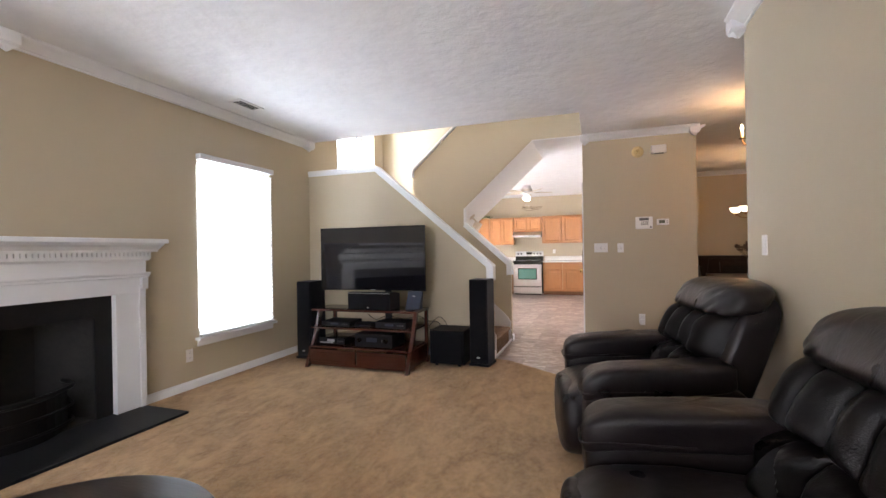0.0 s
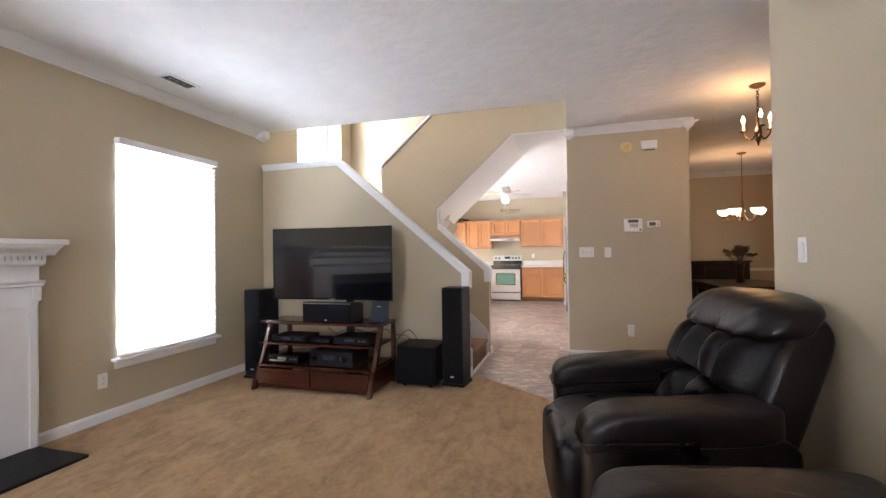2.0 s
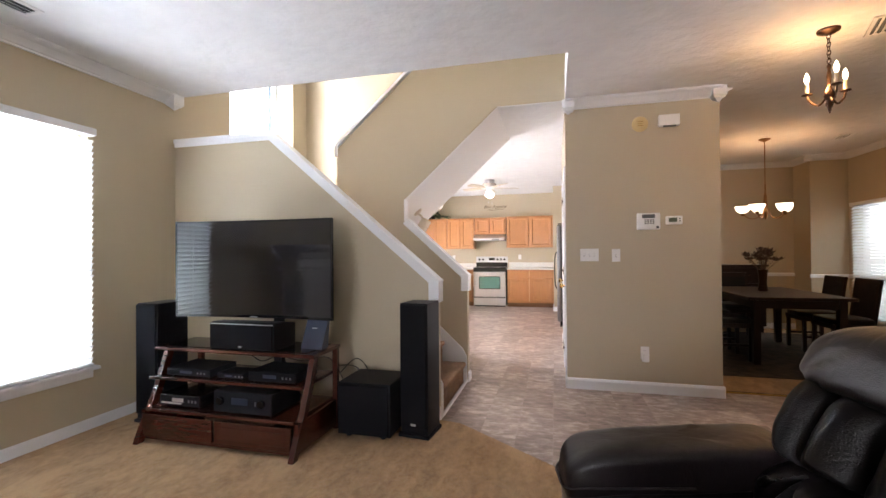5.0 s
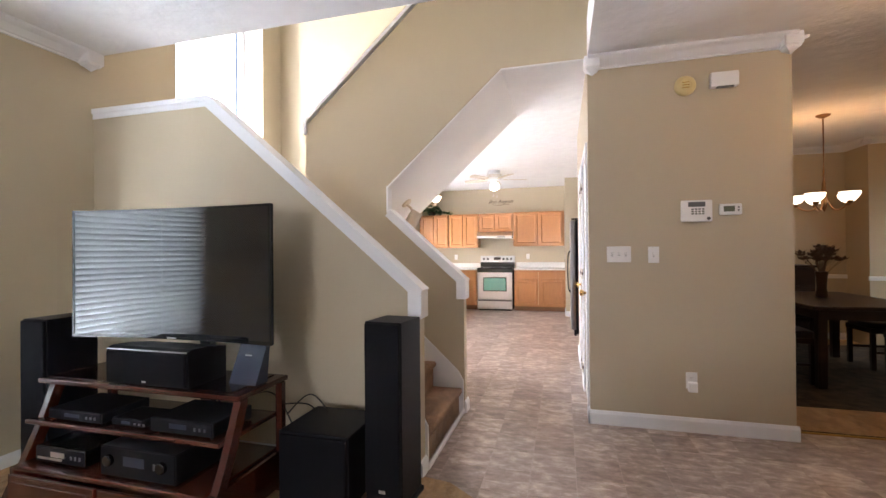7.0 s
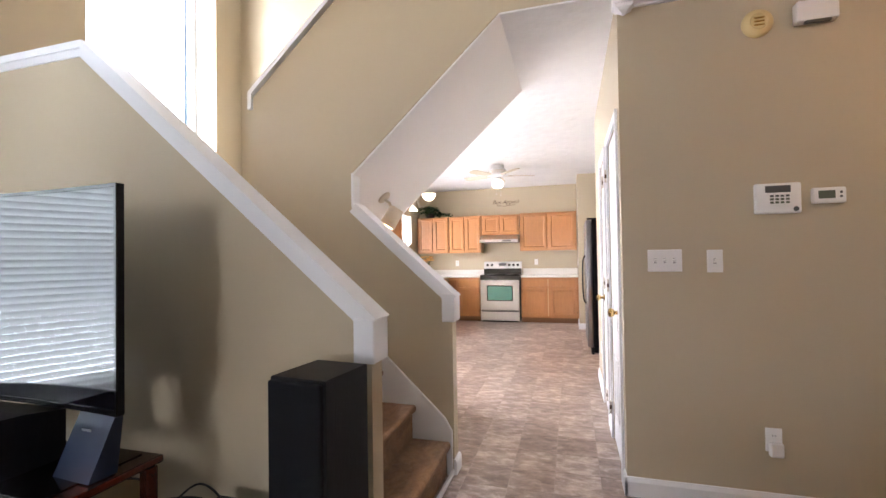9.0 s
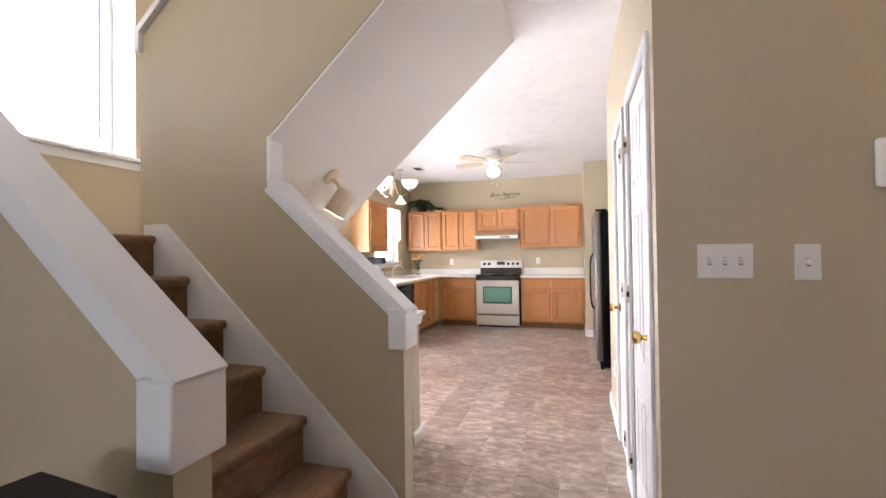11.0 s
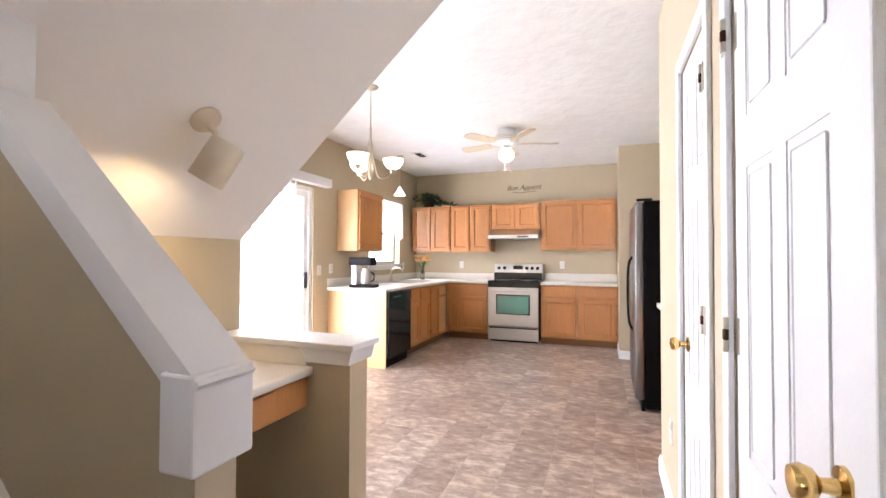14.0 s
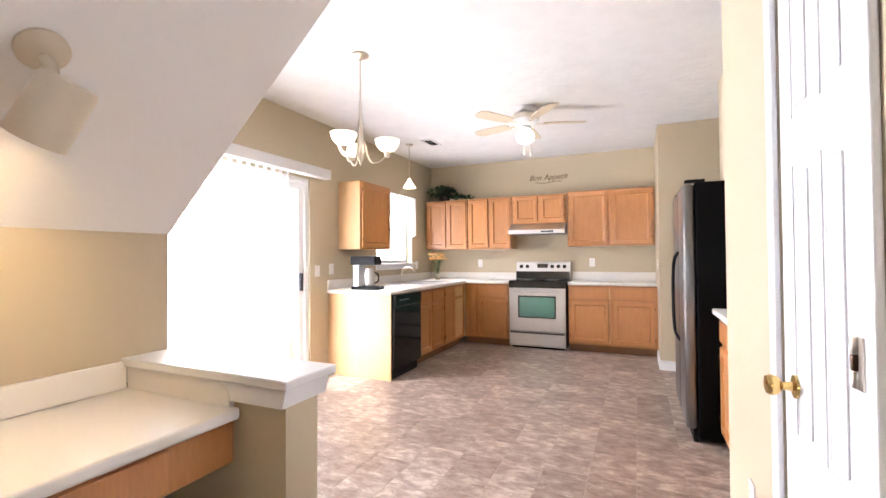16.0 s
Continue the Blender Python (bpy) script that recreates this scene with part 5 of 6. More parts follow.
for x in (0.075, 0.165, W - 0.245, W - 0.16, W - 0.075):
    part("knob", lathe(bmn(), [(0.027, 0), (0.026, 0.012), (0.017, 0.016), (0.015, 0.032), (0.004, 0.033)], (x, 0.432, 1.105), 18, Matrix.Rotation(radians(90), 4, "X")), BLACK_MATT, bg, smooth=True)
for x, y, r in ((0.20, 0.13, 0.10), (W - 0.20, 0.13, 0.08), (0.20, 0.33, 0.075), (W - 0.20, 0.33, 0.10)):
    part("burner_ring", lathe(bmn(), [(r, 0), (r, 0.0008), (r - 0.006, 0.0008)], (x, y, 0.9222), 32), GREY, rg)
hd = thing("range_hood", "brushed steel range hood under the cabinet", "range hood", (-0.905, 14.17, 1.565))
bm = bmn()
prism(bm, [(0.0, 0.0), (0.49, 0.0), (0.49, 0.145), (0.19, 0.145), (0.0, 0.05)], "x", 0.0, 0.765)
part("canopy", bm, STEEL, hd)
part("underside", block(0.02, 0.745, 0.02, 0.47, -0.004, 0.0), GREY, hd)
part("switch_strip", block(0.45, 0.62, -0.003, 0.0, 0.014, 0.034), BLACK_MATT, hd)

# refrigerator
fr = thing("refrigerator", "black side-by-side refrigerator with stainless doors", "refrigerator", (1.100, 12.44, 0), -90)
part("body", block(0.0, 0.86, 0.0, 0.68, 0.025, 1.745, 0.008), BLACK_SIDE, fr, "textured black steel cabinet")
for a, b in ((0.004, 0.48), (0.488, 0.856)):
    d = part("door", block(a, b, -0.075, -0.006, 0.09, 1.735, 0.018, 3), STEEL_DIM_REFLECTION, fr, "brushed steel refrigerator door, darkened in colour for the reflected hall", smooth=True)
    hx = 0.455 if a < 0.1 else 0.513
    bm = bmn()
    tube(bm, curve_points([(hx, -0.075, 0.62), (hx, -0.108, 0.70), (hx, -0.116, 0.95), (hx, -0.108, 1.20), (hx, -0.075, 1.28)], 8), 0.010, 8)
    part("handle", bm, BLACK_MATT, d, "curved black handle", smooth=True)
part("base_grille", block(0.02, 0.84, -0.03, 0.0, 0.0, 0.085, 0.004), BLACK_MATT, fr)
part("hinge_cover", block(0.80, 0.855, -0.06, 0.06, 1.745, 1.765, 0.006), BLACK_MATT, fr)
part("hinge_cover", block(0.0, 0.055, -0.06, 0.06, 1.745, 1.765, 0.006), BLACK_MATT, fr)

# sink, tap and counter things
sk = thing("sink", "stainless steel kitchen sink set in the counter", "sink", (-1.95, 13.50, 0.908))
bm = bmn()
for q in ((-0.25, 0.25, -0.40, -0.375), (-0.25, 0.25, 0.375, 0.40), (-0.25, -0.20, -0.375, 0.375), (0.215, 0.25, -0.375, 0.375), (-0.20, 0.215, -0.012, 0.012)):
    box(bm, *q, 0.0005, 0.008, 0.002)
part("rim", bm, STEEL, sk)
# no hollow bowls: flat grey plates carry the shade of their depth
for y in (-0.195, 0.195):
    part("bowl", block(-0.198, 0.213, y - 0.175, y + 0.175, 0.0005, 0.003), GREY, sk, "flat grey plate, the sink bowl's shade put into its colour")
tap = thing("kitchen_tap", "brushed nickel kitchen tap with curved spout", "faucet", (-2.19, 13.42, 0.916))
part("base", lathe(bmn(), [(0.034, 0), (0.03, 0.012), (0.022, 0.02), (0.02, 0.09), (0.023, 0.11), (0.006, 0.115)], (0, 0, 0), 18), NICKEL, tap, smooth=True)
part("spout", tube(bmn(), curve_points([(0, 0, 0.10), (0.02, 0, 0.17), (0.10, -0.01, 0.20), (0.19, -0.02, 0.17), (0.205, -0.02, 0.145)], 8), 0.012, 10), NICKEL, tap, smooth=True)
part("lever", tube(bmn(), curve_points([(0, 0, 0.115), (0.01, 0.03, 0.145), (0.06, 0.07, 0.19)], 6), 0.007, 8), NICKEL, tap, smooth=True)
cm = thing("coffee_maker", "black and steel drip coffee maker on the counter", "coffee maker", (-1.96, 12.20, 0.908), 8)
part("base", block(-0.12, 0.19, -0.09, 0.09, 0.0, 0.035, 0.008), BLACK_MATT, cm)
part("tower", block(-0.10, -0.03, -0.08, 0.08, 0.035, 0.27, 0.008), STEEL, cm, "steel water tank")
part("brew_head", block(-0.13, 0.16, -0.09, 0.09, 0.262, 0.36, 0.012), BLACK_MATT, cm)
part("carafe", lathe(bmn(), [(0.05, 0), (0.062, 0.02), (0.062, 0.13), (0.045, 0.17), (0.045, 0.19)], (0.055, 0, 0.037), 24), STEEL, cm, smooth=True)
part("carafe_handle", tube(bmn(), curve_points([(0.115, 0, 0.18), (0.155, 0, 0.16), (0.155, 0, 0.09), (0.115, 0, 0.07)], 6), 0.008, 8), BLACK_MATT, cm, smooth=True)


def bouquet(place, label, leaf_mat, head_mat, heads, spread, height, vase_profile, vase_mat, stem_r=0.0025, head=0.022, seed=1):
    v = thing("vase_of_flowers", label, "flowers", place)
    part("vase", lathe(bmn(), vase_profile, (0, 0, 0), 20), vase_mat, v, smooth=True)
    rnd = random.Random(seed)
    z0 = vase_profile[-1][1] * 0.6
    for k in range(heads):
        a, r = rnd.uniform(0, 6.28), spread * math.sqrt(rnd.uniform(0.05, 1))
        tip = Vector((r * math.cos(a), r * math.sin(a), height * rnd.uniform(0.72, 1.0)))
        st = part("stem", tube(bmn(), curve_points([(0, 0, z0), (tip.x * 0.4, tip.y * 0.4, z0 + (tip.z - z0) * 0.55), tip], 5), stem_r, 5), leaf_mat, v)
        bm = bmn()
        for j in range(7):
            b = j * 0.9 + a
            d = Vector((math.cos(b), math.sin(b), 0.35 + 0.25 * (j % 2)))
            n = d.cross(Vector((0, 0, 1))).normalized()
            p = [tip, tip + d * head * 0.6 + n * head * 0.45, tip + d * head * 1.25 + Vector((0, 0, head * 0.3)), tip + d * head * 0.6 - n * head * 0.45]
            vs = [bm.verts.new(q) for q in p]
            bm.faces.new(vs)
        part("blossom", bm, head_mat, st)
        if k % 2 == 0:
            bm = bmn()
            q = tip * 0.7 + Vector((0, 0, z0 * 0.3))
            d = Vector((math.cos(a + 1), math.sin(a + 1), 0.2))
            n = d.cross(Vector((0, 0, 1))).normalized()
            vs = [bm.verts.new(w) for w in (q, q + d * 0.03 + n * 0.012, q + d * 0.075, q + d * 0.03 - n * 0.012)]
            bm.faces.new(vs)
            part("leaf", bm, leaf_mat, st)
    return v


bouquet((-2.02, 14.22, 0.908), "glass vase of peach and yellow flowers on the counter", LEAF, PETAL, 20, 0.13, 0.38,
        [(0.03, 0), (0.038, 0.01), (0.034, 0.08), (0.045, 0.16), (0.042, 0.16)], GLASS, seed=4, head=0.042)
ivy = thing("trailing_ivy", "green trailing ivy plant on top of the cabinets", "plant", (-2.02, 14.48, 2.116))
part("basket", lathe(bmn(), [(0.06, 0), (0.085, 0.015), (0.095, 0.085), (0.085, 0.09), (0.02, 0.075)], (0, 0, 0), 20), DARKWOOD, ivy, smooth=True)
rnd = random.Random(11)
bm = bmn()
prism(bm, [(0, 0), (0.018, 0.012), (0.022, 0.028), (0.008, 0.040), (0, 0.056), (-0.008, 0.040), (-0.022, 0.028), (-0.018, 0.012)], "z", 0, 0.0012)
leaf_me = mesh_of("leaf", bm, LEAF)
for k in range(22):
    a = rnd.uniform(0, 6.28)
    far = rnd.uniform(0.08, 0.24)
    reach = Vector((far * math.cos(a) * (1.0 if k % 4 else 1.9), min(far * math.sin(a), 0.10) - 0.02, rnd.uniform(0.02, 0.20)))
    if k > 16:
        reach = Vector((rnd.uniform(0.15, 0.48), rnd.uniform(-0.10, 0.05), rnd.uniform(0.02, 0.05)))
    mid = reach * 0.5 + Vector((0, 0, 0.12 if k < 17 else 0.06))
    line = curve_points([(0, 0, 0.06), mid, reach], 6)
    vn = part("vine", tube(bmn(), line, 0.002, 5), LEAF, ivy)
    for j, p in enumerate(line[2:]):
        for _ in range(2):
            q = new("leaf", leaf_me)
            q.parent = vn
            s = rnd.uniform(0.7, 1.25)
            q.matrix_basis = Matrix.Translation(p + Vector((rnd.uniform(-0.02, 0.02), rnd.uniform(-0.02, 0.02), rnd.uniform(0, 0.02)))) @ pose(0, 0, 0, rnd.uniform(-70, 30), rnd.uniform(-40, 40), rnd.uniform(0, 360)) @ Matrix.Scale(s, 4)


def lettering(text, size, depth, shear):
    """Letters as a mesh, standing in the x-z plane, facing -y, centred."""
    cu = bpy.data.curves.new("lettering", "FONT")
    cu.body, cu.size, cu.extrude, cu.align_x, cu.shear, cu.resolution_u = text, size, depth, "CENTER", shear, 3
    tmp = bpy.data.objects.new("lettering_source", cu)
    scene.collection.objects.link(tmp)
    bpy.context.view_layer.update()
    me = bpy.data.meshes.new_from_object(tmp.evaluated_get(bpy.context.evaluated_depsgraph_get()))
    bpy.data.objects.remove(tmp)
    bpy.data.curves.remove(cu)
    me.transform(Matrix.Rotation(radians(90), 4, "X"))
    me.materials.clear()
    me.materials.append(BRONZE)
    return me


sign = thing("wall_lettering", "dark script wall lettering reading Bon Appetit", "wall sign", (-0.44, YB - 0.004, 2.37))
o = new("letters", lettering("Bon Appetit", 0.112, 0.0015, 0.35))
o.parent = sign
part("flourish", tube(bmn(), curve_points([(-0.18, 0, -0.03), (-0.04, 0, -0.05), (0.10, 0, -0.03), (0.20, 0, -0.035)], 8), 0.004, 6), BRONZE, sign)
outlet((-1.49, YB, 1.15), 0)
outlet((0.16, YB, 1.16), 0)
outlet((XW, 12.10, 1.13), 90)
switch((XW, 11.87, 1.115), 90, 1, "white single switch plate beside the patio door")
outlet((XW, 14.13, 1.13), 90)
outlet((0.96, 13.95, 1.15), -90)

# ceiling fan
fan = thing("ceiling_fan", "white five-blade ceiling fan with a lit globe", "ceiling fan", (-0.24, 12.41, H))
part("canopy", lathe(bmn(), [(0.10, 0), (0.10, -0.03), (0.085, -0.05), (0.125, -0.065), (0.13, -0.13), (0.11, -0.165), (0.07, -0.18), (0.02, -0.182)], (0, 0, 0), 32), TRIM, fan, smooth=True)
for k in range(3):
    part("band", lathe(bmn(), [(0.131, -0.08 - 0.018 * k), (0.134, -0.084 - 0.018 * k), (0.131, -0.088 - 0.018 * k)], (0, 0, 0), 32), CREAM, fan)
bm = bmn()
prism(bm, [(0.0, -0.045), (0.05, -0.058), (0.34, -0.068), (0.39, -0.05), (0.405, 0), (0.39, 0.05), (0.34, 0.068), (0.05, 0.058), (0.0, 0.045)], "z", -0.004, 0.004)
blade_me = mesh_of("blade", bm, CREAM)
iron_bm = bmn()
prism(iron_bm, [(0.09, -0.018), (0.16, -0.012), (0.21, -0.04), (0.23, 0), (0.21, 0.04), (0.16, 0.012), (0.09, 0.018)], "z", -0.010, -0.0055)
iron_me = mesh_of("blade_iron", iron_bm, CREAM)
for k in range(5):
    a = 20 + 72 * k
    b = new("blade", blade_me)
    b.parent = fan
    b.matrix_basis = pose(0, 0, -0.155, 0, 0, a) @ pose(0.18, 0, 0, 10, 0, 0)
    i = new("blade_iron", iron_me)
    i.parent = fan
    i.matrix_basis = pose(0, 0, -0.155, 0, 0, a) @ pose(0, 0, 0, 6, 0, 0)
part("light_fitter", lathe(bmn(), [(0.02, -0.18), (0.055, -0.185), (0.060, -0.21), (0.045, -0.225), (0.02, -0.226)], (0, 0, 0), 24), TRIM, fan, smooth=True)
part("globe", lathe(bmn(), [(0.045, -0.222), (0.075, -0.245), (0.088, -0.285), (0.075, -0.325), (0.04, -0.348), (0.005, -0.352)], (0, 0, 0), 28), GLOBE, fan, "lit white glass globe", smooth=True)
for x, z in ((0.035, -0.46), (-0.03, -0.44)):
    ch = part("pull_chain", tube(bmn(), [(x, 0.06, -0.21), (x, 0.062, z)], 0.0015, 5), NICKEL, fan)
    part("pull", lathe(bmn(), [(0.002, 0.02), (0.006, 0.012), (0.006, 0.0), (0.002, -0.006)], (x, 0.062, z), 8), TRIM, ch)


def bowl_chandelier(name, place, drop, arms, reach, bowl, label, metal, first=0.0, rise=0.10):
    """A rod, a turned stem and S-shaped arms that carry upturned lit glass bowls; place is on the ceiling."""
    c = thing(name, label, "chandelier", place)
    part("canopy", lathe(bmn(), [(0.065, 0), (0.062, -0.012), (0.03, -0.028), (0.008, -0.034)], (0, 0, 0), 24), metal, c, smooth=True)
    part("rod", tube(bmn(), [(0, 0, -0.03), (0, 0, -drop + 0.28)], 0.0055, 8), metal, c)
    part("stem", lathe(bmn(), [(0.006, 0.30), (0.014, 0.27), (0.020, 0.24), (0.010, 0.20), (0.016, 0.12), (0.030, 0.05), (0.022, 0.0), (0.012, -0.03), (0.004, -0.05)], (0, 0, -drop), 18), metal, c, smooth=True)
    part("sleeve", lathe(bmn(), [(0.0085, -drop + 0.28), (0.0085, -drop + 0.40)], (0, 0, 0), 10), metal, c)
    for k in range(arms):
        a = first + 2 * math.pi * k / arms
        ca, sa = math.cos(a), math.sin(a)

        def at(r, z):
            return (r * ca, r * sa, -drop + z)
        arm = part("arm", tube(bmn(), curve_points([at(0.012, 0.22), at(0.03, 0.10), at(reach * 0.35, -0.02), at(reach * 0.7, -0.025), at(reach * 0.95, 0.02), at(reach, rise - 0.035)], 7), 0.006, 8), metal, c, smooth=True)
        part("socket", lathe(bmn(), [(0.012, -0.04), (0.022, -0.03), (0.026, -0.008), (0.018, 0.0)], at(reach, rise), 14), metal, arm, smooth=True)
        part("bowl", lathe(bmn(), [(0.020, -0.005), (bowl * 0.62, 0.012), (bowl * 0.90, 0.045), (bowl, 0.082), (bowl * 0.955, 0.082), (bowl * 0.85, 0.050), (bowl * 0.55, 0.020), (0.012, 0.006)], at(reach, rise), 28), SHADE, arm, "frosted glass bowl, lit", smooth=True)
    return c


bowl_chandelier("kitchen_chandelier", (-1.05, 10.81, H), 0.74, 3, 0.19, 0.088, "brushed nickel chandelier with three lit glass bowls", NICKEL, 0.5, 0.05)
pend = thing("pendant_lamp", "small white glass pendant lamp above the sink", "pendant lamp", (-1.92, 13.15, H))
part("canopy", lathe(bmn(), [(0.05, 0), (0.045, -0.015), (0.01, -0.025)], (0, 0, 0), 20), NICKEL, pend, smooth=True)
part("rod", tube(bmn(), [(0, 0, -0.02), (0, 0, -0.46)], 0.004, 6), NICKEL, pend)
part("shade", lathe(bmn(), [(0.014, -0.44), (0.026, -0.47), (0.060, -0.52), (0.082, -0.56), (0.078, -0.56), (0.052, -0.52), (0.010, -0.48)], (0, 0, 0), 24), SHADE, pend, "bell-shaped white glass shade", smooth=True)

# patio door
pd = tagged(new("door_patio"), "white sliding glass patio door flooded with daylight", "door", kind="structure")
y0, y1, z1 = PATIO[0], PATIO[1], PATIO[3]
for q in ((y0, y0 + 0.05, 0, z1), (y1 - 0.05, y1, 0, z1), (y0 + 0.05, y1 - 0.05, z1 - 0.05, z1), (y0 + 0.05, y1 - 0.05, 0, 0.035)):
    part("frame_member", block(XW - 0.14, XW - 0.02, *q, 0.004), TRIM, pd)
mid = (y0 + y1) / 2
for a, b, dx in ((y0 + 0.05, mid + 0.04, -0.115), (mid - 0.04, y1 - 0.05, -0.065)):
    leaf = new("sliding_leaf")
    leaf.parent = pd
    bm = bmn()
    for q in ((a, a + 0.07, 0.035, z1 - 0.05), (b - 0.07, b, 0.035, z1 - 0.05), (a + 0.07, b - 0.07, z1 - 0.12, z1 - 0.05), (a + 0.07, b - 0.07, 0.035, 0.13)):
        box(bm, XW + dx - 0.02, XW + dx + 0.02, *q)
    part("sash", bm, TRIM, leaf)
    g = part("pane", block(XW + dx - 0.003, XW + dx + 0.003, a + 0.07, b - 0.07, 0.13, z1 - 0.12), GLASS, leaf)
    g.visible_shadow = False
part("handle", block(XW - 0.045, XW - 0.012, y1 - 0.115, y1 - 0.085, 0.92, 1.10, 0.006), BLACK_MATT, pd, "black door handle")
val = thing("vertical_blind", "white vertical blind with valance, drawn across the patio door", "blind", (XW, 0, 0))
part("valance", block(0.004, 0.10, 9.80, 11.98, 2.085, 2.185, 0.006), TRIM, val)
bm = bmn()
prism(bm, [(-0.043, 0.0), (-0.02, 0.006), (0.02, 0.006), (0.043, 0.0), (0.043, 0.0015), (0.02, 0.0075), (-0.02, 0.0075), (-0.043, 0.0015)], "z", 0.04, 2.085)
vane_me = mesh_of("vane", bm, SHEER)
for i in range(17):
    v = new("vane", vane_me)
    v.parent = val
    v.matrix_basis = pose(0.055, 9.92 + i * 0.092, 0, 0, 0, 116 + 5 * math.sin(i * 1.7))

# sink window curtain
cur = thing("cafe_curtain", "sheer white tied-back curtain over the sink window", "curtain", (XW + 0.03, 13.5, 0))
part("rod", tube(bmn(), [(0, -0.53, 2.12), (0, 0.53, 2.12)], 0.007, 8), TRIM, cur)
for s in (-1, 1):
    bm = bmn()
    n, rows = 40, 10
    grid = []
    for j in range(rows + 1):
        t = j / rows
        row = []
        for i in range(n + 1):
            u = i / n
            wid = 0.50 - 0.26 * min(1, t * 1.5) ** 1.5
            row.append(bm.verts.new((0.012 * math.sin(u * 42 + t * 2) + 0.012, s * (0.52 - u * wid), 2.125 - t * (0.55 + 0.06 * u))))
        grid.append(row)
    for a, b in zip(grid, grid[1:]):
        for i in range(n):
            bm.faces.new((a[i], a[i + 1], b[i + 1], b[i]))
    part("panel", bm, SHEER, cur, smooth=True)

# desk under the stairs
dk = thing("built_in_desk", "white topped built-in desk with an oak apron", "desk", (-1.0, Y2 + TW, 0))
L = 9.24 - Y2 - TW
bm = bmn()
box(bm, 0.002, 0.575, 0.002, L - 0.002, 0.742, 0.780, 0.010, 3)
part("worktop", bm, COUNTER, dk, smooth=True)
part("backsplash", block(0.002, 0.022, 0.002, L - 0.022, 0.781, 0.880, 0.004), COUNTER, dk)
bm = bmn()
arc = [(0.46 + 0.085 * math.sin(k * math.pi / 16), 0.795 + 0.08 * math.cos(k * math.pi / 16)) for k in range(9)]
prism(bm, [(0.023, 0.781), (0.023, 0.875)] + arc + [(0.545, 0.781)], "y", L - 0.021, L - 0.002)
part("side_splash", bm, COUNTER, dk)
part("apron", block(0.520, 0.540, 0.002, L - 0.002, 0.60, 0.742), OAK, dk, "honey oak apron")
bm = bmn()
box(bm, 0.540, 0.555, 0.10, L - 0.22, 0.615, 0.727, 0.004)
part("drawer", bm, OAK, dk)
outlet((-1.0, 8.785, 1.115), 90, label="ivory double wall outlet above the desk")

# spot lamp on the sloping soffit
SL = math.degrees(math.atan2(H - 1.36, 1.46))
sp = thing("spot_lamp", "cream cylinder spot lamp on the sloping soffit", "spot lamp", (-0.565, 8.78, 1.752))
nrm = Vector((math.sin(radians(SL)), 0, -math.cos(radians(SL))))
tq = nrm.to_track_quat("Z", "Y").to_matrix().to_4x4()
part("canopy", lathe(bmn(), [(0.055, 0.0), (0.055, 0.010), (0.045, 0.020), (0.010, 0.024)], (0, 0, 0.012), 28, tq), CREAM, sp, smooth=True)
part("knuckle", tube(bmn(), [nrm * 0.015, nrm * 0.055 + Vector((0.012, 0, 0)), (0.062, 0.0, -0.078)], [0.011, 0.012, 0.010], 10), CREAM, sp, smooth=True)
aim = Vector((-0.47, -0.22, -0.86)).normalized()
ta = aim.to_track_quat("Z", "Y").to_matrix().to_4x4()
part("can", lathe(bmn(), [(0.008, -0.085), (0.055, -0.082), (0.060, -0.07), (0.062, 0.075), (0.057, 0.075), (0.054, -0.05), (0.01, -0.055)], (0.070, -0.01, -0.155), 32, ta), CREAM, sp, "cream metal lamp can", smooth=True)
part("lamp_face", lathe(bmn(), [(0.050, -0.045), (0.04, -0.032), (0.004, -0.026)], (0.070, -0.01, -0.155), 24, ta), GLOBE, sp, smooth=True)
bulb("desk_spot_light", Vector((-0.565, 8.78, 1.752)) + Vector((0.070, -0.01, -0.155)) + aim * 0.030, 16.0, (1.0, 0.72, 0.42), 0.03)


